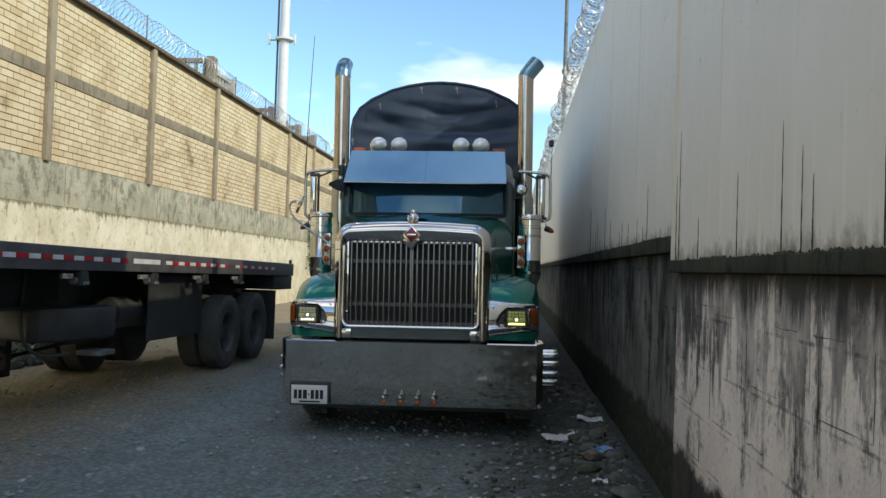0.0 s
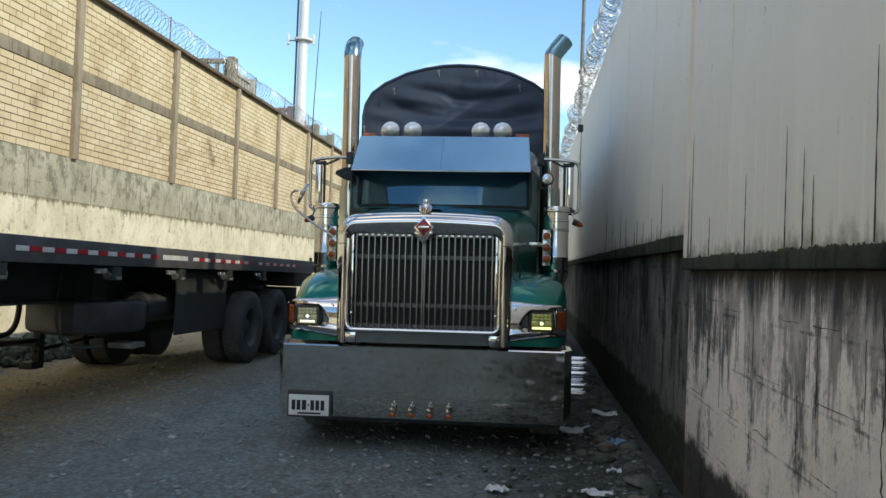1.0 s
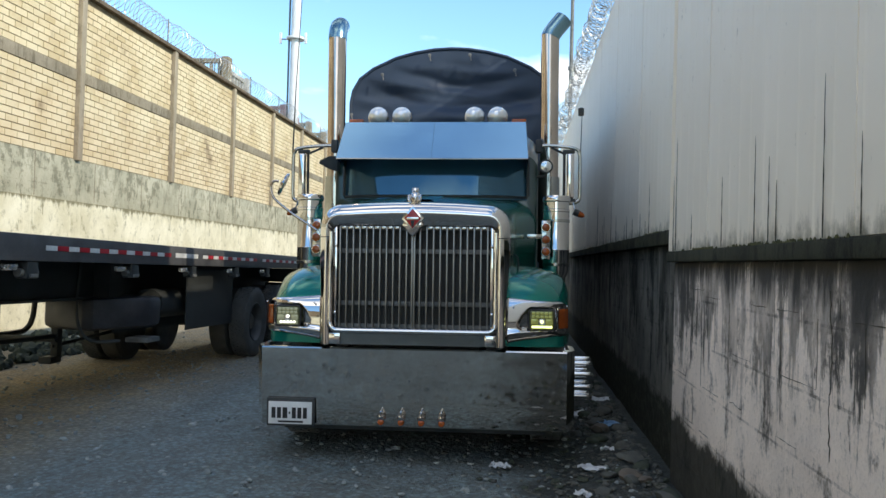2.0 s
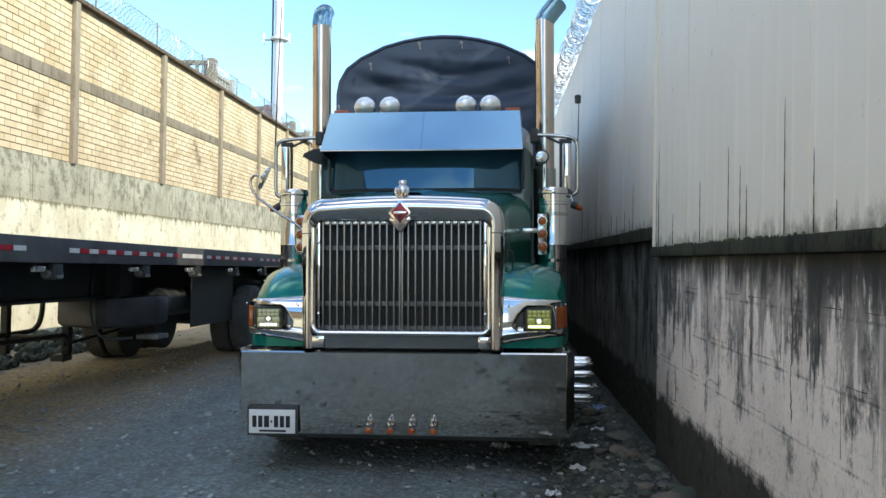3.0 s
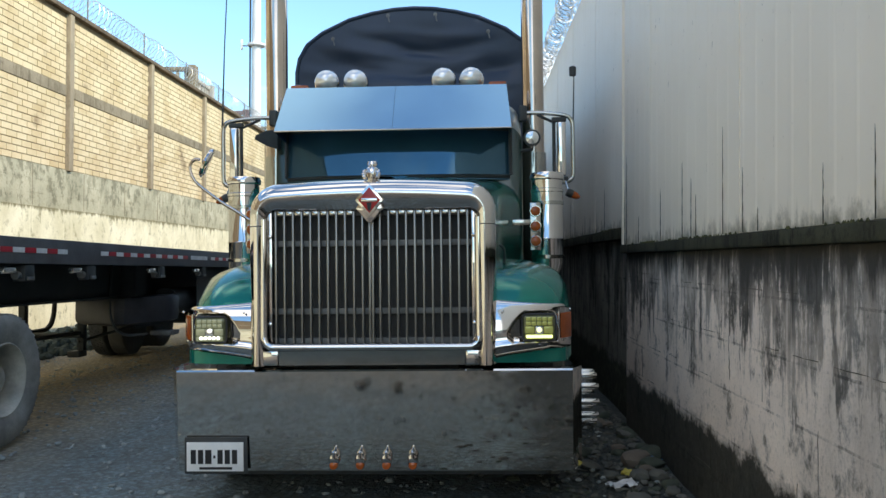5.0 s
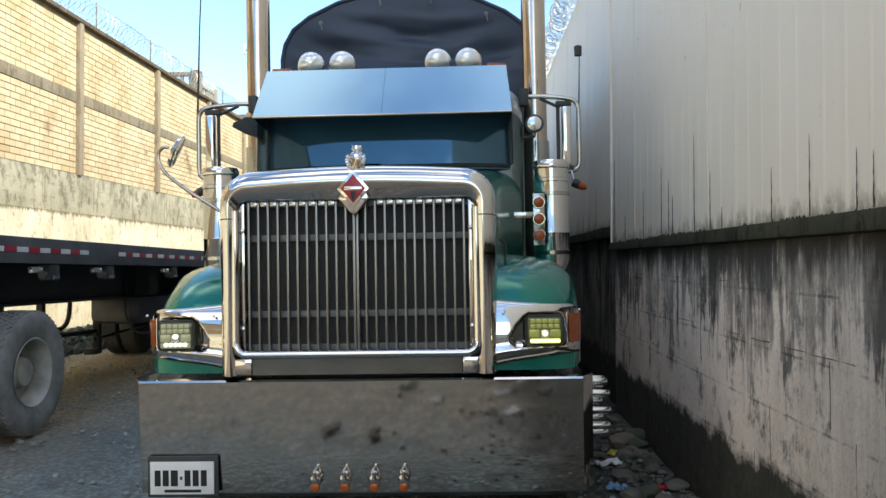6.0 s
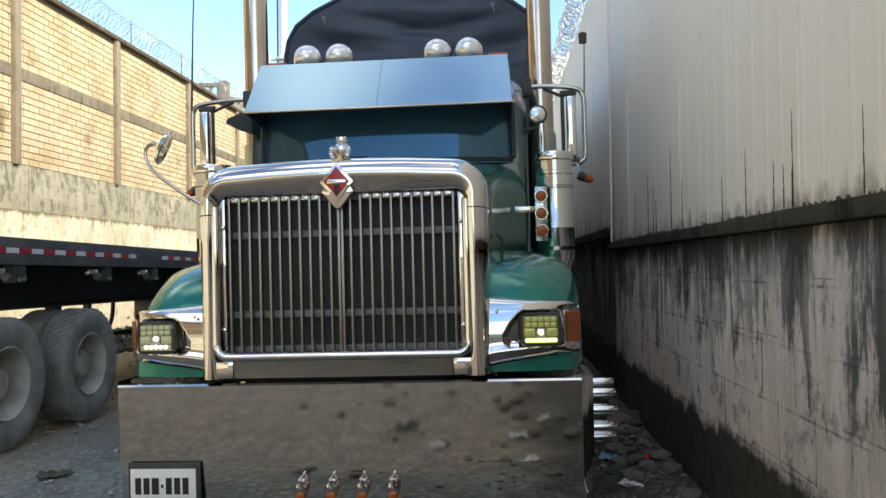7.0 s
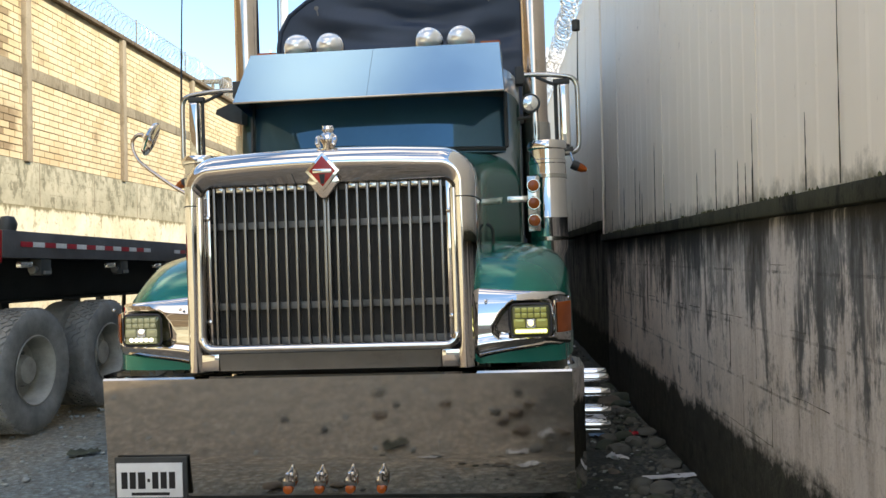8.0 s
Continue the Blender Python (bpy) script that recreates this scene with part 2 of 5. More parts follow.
STACK_TIP = plain("blued_steel", (0.20, 0.33, 0.38), 0.22, 1.0, 0.2, 4, 50, 0.02)
# Brownish chrome for the exhaust pipes and the convex mirror's arm.
EXHAUST = plain("brownish_chrome", (0.62, 0.53, 0.46), 0.12, 1.0, 0.15, 3, 50, 0.01)
RIM = plain("dusty_rim", (0.42, 0.40, 0.34), 0.6, 0.1, 0.4, 5, 50, 0.2)
DUSTY = plain("dusty_steel", (0.20, 0.20, 0.19), 0.6, 0.3, 0.5, 4, 50, 0.2)
CHROME = plain("chrome", (0.71, 0.675, 0.65), 0.035, 1.0, 0.06, 3, 60, 0.0, 0.5)
STEEL = plain("worn_stainless", (0.50, 0.49, 0.46), 0.13, 1.0, 0.22, 3.5, 26, 0.06, 0.5)
BUMPER = plain("bumper_stainless", (0.78, 0.74, 0.68), 0.055, 1.0, 0.06, 1.2, 22, 0.02, 0.25)
# Plain stainless; the blue of the mirrored sky is put into its colour.
VISOR = plain("sky_tinted_stainless", (0.31, 0.53, 0.68), 0.22, 1.0, 0.06, 2, 60, 0.0)
GREEN = plain("green_paint", (0.0, 0.20, 0.155), 0.16, 0.4, 0.15, 3, 90, 0.01, **{"Coat Weight": 0.25, "Coat Roughness": 0.02})
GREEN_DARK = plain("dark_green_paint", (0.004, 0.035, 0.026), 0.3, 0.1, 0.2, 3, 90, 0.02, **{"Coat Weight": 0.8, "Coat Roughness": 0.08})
TINT = plain("tinted_glass", (0.05, 0.135, 0.20), 0.02, 0.5, 0.1, 2, 40, 0.0, 0.5)
AMBER = plain("amber_lens", (0.40, 0.085, 0.015), 0.18, 0, 0.2, 8, 60, 0.05)
REDLENS = plain("red_lens", (0.45, 0.02, 0.02), 0.25, 0, 0.2, 8, 60, 0.05)
TAPE_RED = plain("red_tape", (0.50, 0.02, 0.035), 0.4, 0, 0.3, 8, 60, 0.0)
TAPE_WHITE = plain("white_tape", (0.78, 0.78, 0.76), 0.4, 0, 0.25, 8, 60, 0.0)
WHITE = plain("white_plate", (0.78, 0.78, 0.76), 0.4, 0, 0.1, 8, 60, 0.0)
INK = plain("black_ink", (0.01, 0.01, 0.012), 0.5, 0, 0.1, 8, 60, 0.0)
BAR = plain("dull_bar_metal", (0.30, 0.29, 0.27), 0.35, 1.0, 0.2, 4, 60, 0.02)
GRILLE_DARK = plain("radiator_black", (0.03, 0.029, 0.026), 0.7, 0, 0.4, 5, 90, 0.3)
TARP = plain("black_tarpaulin", (0.022, 0.040, 0.072), 0.5, 0, 0.12, 2.2, 30, 0.12)
GLASS_BRIGHT = plain("frosted_lamp_glass", (0.88, 0.88, 0.86), 0.1, 0.55, 0.1, 9, 80, 0.05)
SPIKE = plain("bright_chrome", (0.92, 0.93, 0.94), 0.09, 1.0, 0.04, 6, 60, 0.0)
LENS = plain("lamp_glass", (0.78, 0.79, 0.77), 0.1, 0.75, 0.2, 9, 80, 0.05)
LENS_YELLOW = plain("yellowed_lamp_glass", (0.30, 0.32, 0.11), 0.1, 0.4, 0.25, 12, 80, 0.05, **{"Emission Color": (0.62, 0.70, 0.22), "Emission Strength": 0.07})
LAMP_DARK = plain("smoked_lamp_glass", (0.13, 0.14, 0.075), 0.08, 0.2, 0.2, 12, 80, 0.02)
LED_WHITE = glow("led_white", (0.95, 1.0, 0.88), 0.8)
LENS_LIT = plain("lit_lamp_glass", (0.24, 0.26, 0.19), 0.08, 0.5, 0.25, 12, 80, 0.05, **{"Emission Color": (0.6, 0.66, 0.45), "Emission Strength": 0.10})
LED_YELLOW = glow("led_yellow", (0.90, 0.98, 0.45), 0.8)
PAPER = plain("litter_paper", (0.70, 0.71, 0.72), 0.7, 0, 0.2, 9, 40, 0.2)
PAPER_BLUE = plain("blue_wrapper", (0.16, 0.33, 0.55), 0.5, 0, 0.4, 12, 40, 0.2)
PAPER_YELLOW = plain("yellow_wrapper", (0.60, 0.50, 0.08), 0.5, 0, 0.3, 12, 40, 0.2)
LEAF = plain("leaf_green", (0.07, 0.14, 0.02), 0.6, 0, 0.4, 9, 50, 0.1)
MAST = plain("white_mast_paint", (0.74, 0.75, 0.76), 0.5, 0, 0.1, 1, 20, 0.0)
FAR_WALL = plain("far_plaster", (0.50, 0.47, 0.42), 0.9, 0, 0.25, 0.5, 10, 0.1)
PINK = plain("pink_plaster", (0.42, 0.22, 0.22), 0.9, 0, 0.25, 1, 20, 0.1)


# ---- mesh helpers ----
def quad_box(bm, x0, x1, y0, y1, z0, z1, m=None):
    vs = [bm.verts.new((x, y, z)) for z in (z0, z1) for y in (y0, y1) for x in (x0, x1)]
    if m is not None:
        for v in vs:
            v.co = m @ v.co
    for f in ((0, 2, 3, 1), (4, 5, 7, 6), (0, 1, 5, 4), (2, 6, 7, 3), (0, 4, 6, 2), (1, 3, 7, 5)):
        bm.faces.new([vs[i] for i in f])
    return vs


def box(x0, x1, y0, y1, z0, z1, bevel=0.0, seg=2, m=None):
    bm = bmesh.new()
    quad_box(bm, x0, x1, y0, y1, z0, z1, m)
    if bevel:
        bmesh.ops.bevel(bm, geom=bm.edges[:], offset=bevel, segments=seg, profile=0.6, affect="EDGES")
    return bm


def loft(rows, bm=None, closed=False, cap=False):
    """A skin over rows of points, all of one length; closed: each row is a ring."""
    bm = bm or bmesh.new()
    vs = [[bm.verts.new(p) for p in row] for row in rows]
    n = len(rows[0])
    for a, b in zip(vs, vs[1:]):
        for i in range(n if closed else n - 1):
            j = (i + 1) % n
            bm.faces.new((a[i], a[j], b[j], b[i]))
    if cap:
        bm.faces.new(vs[0][::-1])
        bm.faces.new(vs[-1])
    return bm


def tube(points, r, n=10, bm=None, ends=True):
    """A round bar along a line of points."""
    pts = [Vector(p) for p in points]
    rows, side = [], None
    for i, p in enumerate(pts):
        way = (pts[min(i + 1, len(pts) - 1)] - pts[max(i - 1, 0)]).normalized()
        if side is None:
            side = way.orthogonal().normalized()
        side = (side - way * side.dot(way)).normalized()
        up = way.cross(side)
        rr = r[i] if isinstance(r, (list, tuple)) else r
        rows.append([p + rr * (math.cos(a) * side + math.sin(a) * up) for a in (2 * math.pi * k / n for k in range(n))])
    return loft(rows, bm, True, ends)


def smooth_path(points, steps=5):
    """Points along a rounded line through the given ones."""
    pts = [Vector(p) for p in points]
    out = []
    for i in range(len(pts) - 1):
        p0, p1, p2, p3 = pts[max(i - 1, 0)], pts[i], pts[i + 1], pts[min(i + 2, len(pts) - 1)]
        for k in range(steps):
            t = k / steps
            out.append(0.5 * (2 * p1 + (p2 - p0) * t + (2 * p0 - 5 * p1 + 4 * p2 - p3) * t**2 + (3 * p1 - p0 - 3 * p2 + p3) * t**3))
    return out + [pts[-1]]


def lathe(profile, m=None, n=24, bm=None, cap=True):
    """A turned shape: (radius, height) pairs about the z axis, laid by m."""
    m = m or Matrix()
    rows = [[m @ Vector((max(r, 1e-4) * math.cos(a), max(r, 1e-4) * math.sin(a), h)) for a in (2 * math.pi * k / n for k in range(n))] for r, h in profile]
    return loft(rows, bm, True, cap)


def plate(outline, depth, m=None, bevel=0.0):
    """An outline in x and z, given depth along y."""
    bm = bmesh.new()
    f = bm.faces.new([bm.verts.new((x, 0, z)) for x, z in outline])
    ext = bmesh.ops.extrude_face_region(bm, geom=[f])
    for v in ext["geom"]:
        if isinstance(v, bmesh.types.BMVert):
            v.co.y += depth
    bmesh.ops.recalc_face_normals(bm, faces=bm.faces[:])
    if bevel:
        bmesh.ops.bevel(bm, geom=bm.edges[:], offset=bevel, segments=2, profile=0.6, affect="EDGES")
    if m is not None:
        bmesh.ops.transform(bm, matrix=m, verts=bm.verts[:])
    return bm


def finish(bm, name, material, smooth=True, angle=38):
    bmesh.ops.recalc_face_normals(bm, faces=bm.faces[:])
    if smooth:
        for f in bm.faces:
            f.smooth = True
        for e in bm.edges:
            if len(e.link_faces) == 2 and e.calc_face_angle(0) > radians(angle):
                e.smooth = False
    me = bpy.data.meshes.new(name)
    bm.to_mesh(me)
    bm.free()
    me.materials.append(material)
    return me


def part(name, bm, material, parent, label="", smooth=True):
    ob = new(name, finish(bm, name, material, smooth))
    ob.parent = parent
    if label:
        tagged(ob, label)
    return ob


def thing(name, label, category, group="", kind="", m=None):
    ob = tagged(new(name), label, category, group, kind)
    ob.empty_display_size = 0.2
    if m is not None:
        ob.matrix_world = m
    return ob


def solid(name, bm, material, label, category, group="", kind="", smooth=True):
    return tagged(new(name, finish(bm, name, material, smooth)), label, category, group, kind)


def pydata(name, verts, faces, material, parent=None):
    me = bpy.data.meshes.new(name)
    me.from_pydata(verts, [], faces)
    me.update()
    me.materials.append(material)
    ob = new(name, me)
    ob.parent = parent
    return ob


# ---- ground ----
def ground():
    xs = np.r_[-600, -200, -80, -30, np.linspace(-12, 2.0, 60), 6, 20, 60, 200, 600]
    ys = np.r_[-600, -200, -60, -25, np.linspace(-10, 22, 130), np.linspace(23, 60, 20), 90, 200, 600]
    verts = []
    for y in ys:
        for x in xs:
            inside = max(0.0, min(1.0, (12 - abs(x + 4)) / 3)) * max(0.0, min(1.0, (24 - abs(y - 5)) / 4))
            h = 0.03 * noise.noise((x * 0.6, y * 0.6, 0)) + 0.02 * noise.noise((x * 2.3, y * 2.3, 3))
            h -= 0.03
            h -= 0.14 * max(0.0, min(1.0, (-4.9 - x) / 0.7))
            h += 0.07 * max(0.0, min(1.0, (x - 0.55) / 0.7))
            verts.append((x, y, h * inside))
    n = len(xs)
    faces = [(j * n + i, j * n + i + 1, (j + 1) * n + i + 1, (j + 1) * n + i) for j in range(len(ys) - 1) for i in range(n - 1)]
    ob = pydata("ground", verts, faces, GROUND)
    for p in ob.data.polygons:
        p.use_smooth = True
    return tagged(ob, "grey gravel and packed earth yard ground", "ground", kind="structure")


ground()


def pebble(rng, r, flat=0.6):
    bm = bmesh.new()
    bmesh.ops.create_icosphere(bm, subdivisions=2, radius=r)
    seed = Vector((rng.random() * 50, rng.random() * 50, rng.random() * 50))
    sx, sy = rng.uniform(0.75, 1.25), rng.uniform(0.75, 1.25)
    for v in bm.verts:
        d = 1 + 0.35 * noise.noise(v.co / r * 0.9 + seed)
        v.co = Vector((v.co.x * d * sx, v.co.y * d * sy, v.co.z * d * flat))
    return bm


def gravel():
    """Loose small stones over the yard, denser by the streaked wall."""
    rng = random.Random(5)
    t = (1 + 5**0.5) / 2
    ico = np.array([(-1, t, 0), (1, t, 0), (-1, -t, 0), (1, -t, 0), (0, -1, t), (0, 1, t), (0, -1, -t), (0, 1, -t), (t, 0, -1), (t, 0, 1), (-t, 0, -1), (-t, 0, 1)]) / 1.9
    tri = ((0, 11, 5), (0, 5, 1), (0, 1, 7), (0, 7, 10), (0, 10, 11), (1, 5, 9), (5, 11, 4), (11, 10, 2), (10, 7, 6), (7, 1, 8), (3, 9, 4), (3, 4, 2), (3, 2, 6), (3, 6, 8), (3, 8, 9), (4, 9, 5), (2, 4, 11), (6, 2, 10), (8, 6, 7), (9, 8, 1))
    for name, mat_, count, lo, hi in (("gravel", GRAVEL, 3600, 0.008, 0.024), ("gravel", STONE, 2900, 0.008, 0.026), ("gravel", STONE_DARK, 450, 0.015, 0.03)):
        verts, faces = [], []
        for _ in range(count):
            if mat_ is not GRAVEL:
                x, y = 1.3 - abs(rng.gauss(0, 0.55)), rng.uniform(-0.5, 12)
            else:
                x, y = rng.uniform(-7.5, 1.2), rng.uniform(0.8, 13) if rng.random() < 0.7 else rng.uniform(-4, 20)
            r = rng.uniform(lo, hi) * (1.5 if rng.random() < 0.08 else 1)
            base = len(verts)
            s = np.array([rng.uniform(0.7, 1.4), rng.uniform(0.7, 1.4), rng.uniform(0.4, 0.8)]) * r
            a = rng.random() * 6.3
            h = 0.07 * max(0.0, min(1.0, (x - 0.55) / 0.7)) - 0.03
            h -= 0.14 * max(0.0, min(1.0, (-4.9 - x) / 0.7))
            for p in ico * s:
                verts.append((x + p[0] * math.cos(a) - p[1] * math.sin(a), y + p[0] * math.sin(a) + p[1] * math.cos(a), h + 0.01 + p[2] + rng.uniform(-0.1, 0.1) * r))
            faces += [tuple(base + i for i in f) for f in tri]
        tagged(pydata(name, verts, faces, mat_), "small loose grey stones scattered over the yard", "gravel", kind="stuff")


gravel()


def rubble():
    """A low bank of mossy rubble and weeds at the foot of the brick wall."""
    rng = random.Random(15)
    bm = bmesh.new()
    for _ in range(900):
        x, y, r = -6.85 - abs(rng.gauss(0, 0.5)), rng.uniform(5.5, 15.5), rng.uniform(0.03, 0.13)
        if x < -8.1:
            continue
        z = -0.16 + min(0.22, (-6.85 - x) * 0.35) + rng.uniform(-0.02, 0.03)
        m = pose(x, y, z, rng.uniform(0, 360), rng.uniform(0, 360), rng.uniform(0, 360)) @ Matrix.Diagonal((r, r * rng.uniform(0.6, 1.2), r * 0.6, 1))
        bmesh.ops.create_icosphere(bm, subdivisions=1, radius=1.0, matrix=m)
    solid("rubble", bm, STONE_DARK, "dark mossy rubble bank below the brick wall", "rubble", kind="stuff", smooth=False)


rubble()


# ---- left wall: plinth, columns, beams, bricks ----
WALL_X = -8.25
COLUMNS = [-13.0, -9.1, -5.2, -1.3, 2.6, 6.45, 10.3, 14.02, 18.16, 22.25, 26.04, 29.65, 33.4, 37.2, 41.0, 44.8, 48.6, 52.4]


def west_wall():
    wall = thing("wall_west", "tall yellow brick wall on a weathered concrete plinth", "wall", kind="structure")
    part("plinth", box(WALL_X - 0.3, WALL_X + 0.035, -30, 60, -0.3, 2.45, 0.01), PLINTH_PALE, wall, "pale rain-streaked concrete plinth")
    part("plinth", box(WALL_X - 0.3, WALL_X, -30, 60, 2.45, 3.26, 0.01), PLINTH_GREY, wall, "grey stained concrete band")
    part("backing", box(WALL_X - 0.28, WALL_X - 0.022, -30, 60, 3.262, 6.44), MORTAR, wall, "mortar joints", False)
    bm = box(WALL_X - 0.33, WALL_X + 0.10, -30, 60, 6.44, 6.53, 0.015)
    part("coping", bm, COPING, wall, "dark concrete coping")
    col = finish(box(WALL_X - 0.2, WALL_X + 0.075, -0.085, 0.085, 3.24, 6.445, 0.012), "column", COLUMN)
    for y in COLUMNS:
        ob = new("column", col)
        ob.parent, ob.location = wall, (0, y, 0)
    for a, b in zip(COLUMNS, COLUMNS[1:]):
        part("beam", box(WALL_X - 0.2, WALL_X + 0.012, a + 0.1, b - 0.1, 4.755, 4.975, 0.008), BEAM, wall)
    for y0 in range(-12, 58, 2):
        part("joint", box(WALL_X - 0.1, WALL_X + 0.004, y0 + 0.7, y0 + 0.715, 2.47, 3.24), BEAM, wall)
    return wall


west = west_wall()


def razor_coil(name, x, z, y0, y1, r, pitch, sag, wire, label):
    """A coil of barbed tape on top of a wall, in one piece, with short barbs."""
    rng = random.Random(int(y0 * 7 + x))
    pts = []
    turns = int((y1 - y0) / pitch)
    for k in range(turns * 14):
        a, y = 2 * math.pi * k / 14, y0 + pitch * k / 14
        w = 1 + (0.16 if x < 0 else 0.45) * noise.noise((y * 1.7, 0, x))
        pts.append((x + r * w * math.cos(a) + 0.06 * noise.noise((y, 5, 0)), y + 0.05 * noise.noise((y * 4, a, 2)), z + r * w * math.sin(a) + sag * noise.noise((y * 0.4, 1, 0))))
    bm = tube(pts, wire, 3)
    for k in range(0, len(pts), 2):
        p = Vector(pts[k])
        d = Vector((rng.uniform(-1, 1), rng.uniform(-1, 1), rng.uniform(-1, 1))).normalized() * 0.028
        e = Vector((rng.uniform(-1, 1), rng.uniform(-1, 1), rng.uniform(-1, 1))).normalized() * 0.01
        vs = [bm.verts.new(q) for q in (p - d, p + e, p + d, p - e)]
        bm.faces.new(vs)
    return solid(name, bm, WIRE, label, "razor wire", smooth=False)


razor_coil("razor_wire", WALL_X - 0.1, 6.86, 4, 50, 0.27, 0.2, 0.05, 0.008, "coiled galvanised razor wire along the brick wall's coping")
razor_coil("razor_wire", 1.27, 4.95, 5.2, 46, 0.15, 0.17, 0.12, 0.005, "bright coiled razor wire on top of the sheet-metal wall")
razor_coil("razor_wire", 1.24, 4.9, 5.2, 40, 0.11, 0.10, 0.18, 0.004, "tangled bright razor wire on top of the sheet-metal wall")
for y in range(6, 50, 3):
    part("wire_post", tube([(WALL_X - 0.1, y, 6.5), (WALL_X - 0.1, y, 7.2)], 0.018, 6), DUSTY, west)


# ---- right wall: streaked concrete below, sheet metal above ----
EAST_X, JOINT = 1.33, 5.06
# cracks in the concrete base, as (y, z)
CRACKS = [
    [(2.29, 1.43), (2.26, 1.2), (2.28, 1.02), (2.27, 0.82)],
    [(4.5, 1.364), (4.12, 1.37)],
    [(3.55, 0.83), (3.32, 0.822)],
]


def ribbed(width, height):
    """One sheet with a narrow pressed rib every fifth of a metre, its outer face at x = 0 looking to -x."""
    prof = [(0.0, 0.0)]
    step = width / 5
    for k in range(5):
        y = k * step
        cut = y + step * (0.9 - 0.35 * ((k * 7) % 3) / 3)
        prof += [(-0.003, cut - 0.03), (-0.006, cut - 0.012), (-0.006, cut - 0.005), (0.014, cut - 0.004), (0.014, cut + 0.003), (0.0, cut + 0.004), (0.0, y + step)]
    bm = bmesh.new()
    rows = [[(x, y, z) for x, y in prof] for z in (0, height * 0.5, height)]
    back = [[(x + 0.02, y, z) for x, y in prof[::-1]] for z in (0, height * 0.5, height)]
    return loft([a + b for a, b in zip(rows, back)], bm, True, True)


def east_wall():
    wall = thing("wall_east", "off-white ribbed sheet-metal wall on a dark streaked concrete base", "wall", kind="structure")
    part("plinth", box(EAST_X, EAST_X + 0.3, -5, JOINT, -0.3, 1.53, 0.012), STREAKED, wall, "concrete base with black rain streaks and moss")
    part("ledge", box(EAST_X - 0.055, EAST_X + 0.3, -5, JOINT + 0.03, 1.53, 1.60, 0.012), MOSSY, wall, "dark mossy ledge")
    part("plinth", box(EAST_X + 0.05, EAST_X + 0.3, JOINT + 0.002, 60, -0.3, 1.66, 0.012), STAINED_SHADED, wall, "stained concrete base with moss, darkened for deep shade")
    part("ledge", box(EAST_X - 0.01, EAST_X + 0.3, JOINT + 0.032, 60, 1.66, 1.765, 0.012), MOSSY, wall, "dark mossy ledge")
    part("wall_core", box(EAST_X + 0.06, EAST_X + 0.26, -5, JOINT, 1.60, 6.2), FAR_WALL, wall, smooth=False)
    part("wall_core", box(EAST_X + 0.09, EAST_X + 0.26, JOINT + 0.002, 60, 1.765, 4.75), FAR_WALL, wall, smooth=False)
    near = finish(ribbed(1.0, 4.6), "metal_sheet", SHEET, False)
    far = finish(ribbed(1.0, 3.02), "metal_sheet", SHEET, False)
    for k in range(10):
        ob = new("metal_sheet", near)
        ob.parent, ob.location = wall, (EAST_X - 0.02 + 0.004 * (k % 2), JOINT - 1 - k, 1.605)
    for k in range(54):
        ob = new("metal_sheet", far)
        ob.parent, ob.location = wall, (EAST_X + 0.035 + 0.004 * (k % 2), JOINT + 0.004 + k, 1.77)
    rng = random.Random(4)
    for line in CRACKS:
        pts = []
        for (ya, za), (yb, zb) in zip(line, line[1:]):
            for i in range(9):
                t = i / 9
                pts.append((EAST_X - 0.001, ya + (yb - ya) * t + rng.uniform(-0.008, 0.008), za + (zb - za) * t + rng.uniform(-0.008, 0.008)))
        part("crack", tube(pts, [rng.uniform(0.0008, 0.0028) for _ in pts], 5), GRIME, wall)
    # broken joints of the block courses showing through the render
    for row, z in enumerate((0.29, 0.55, 0.81, 1.07, 1.33)):
        y = -0.6 + 0.2 * (row % 2)
        while y < JOINT - 0.3:
            if rng.random() < 0.45:
                run = rng.uniform(0.15, 0.38)
                pts = [(EAST_X - 0.0008, y + run * i / 6, z + 0.006 * noise.noise((y + i * 0.4, z * 9, 2))) for i in range(7)]
                part("block_joint", tube(pts, [0.0004 + 0.0018 * rng.random() for _ in pts], 5), GRIME, wall)
            if rng.random() < 0.3:
                pts = [(EAST_X - 0.0008, y + 0.006 * noise.noise((y, i * 0.5, 7)), z + 0.25 * i / 6) for i in range(7) if z + 0.25 * i / 6 < 1.5]
                part("block_joint", tube(pts, [0.0004 + 0.0014 * rng.random() for _ in pts], 5), GRIME, wall)
            y += 0.4
    for k in range(44):
        y = rng.uniform(-2.2, 11.5)
        near_ = y < JOINT - 0.05
        x, z = (EAST_X - 0.0275, 1.607) if near_ else (EAST_X + 0.0285, 1.772)
        tall = rng.choice((0.12, 0.2, 0.25, 0.3, 0.4, 0.5, 0.7)) * rng.uniform(0.7, 1.3)
        y = round(y / 0.1) * 0.1 + rng.uniform(-0.02, 0.02)
        pts = [(x - 0.001, y + 0.003 * noise.noise((k, i * 0.7, 0)), z + tall * i / 8) for i in range(9)]
        part("seam", tube(pts, [0.0022, 0.003, 0.0018, 0.0026, 0.0012, 0.0022, 0.0014, 0.0016, 0.0005], 5), GRIME, wall)
    part("corner_flashing", box(EAST_X - 0.042, EAST_X + 0.05, JOINT - 0.012, JOINT + 0.01, 1.605, 6.2, 0.003), SHEET, wall)
    return wall


east_wall()


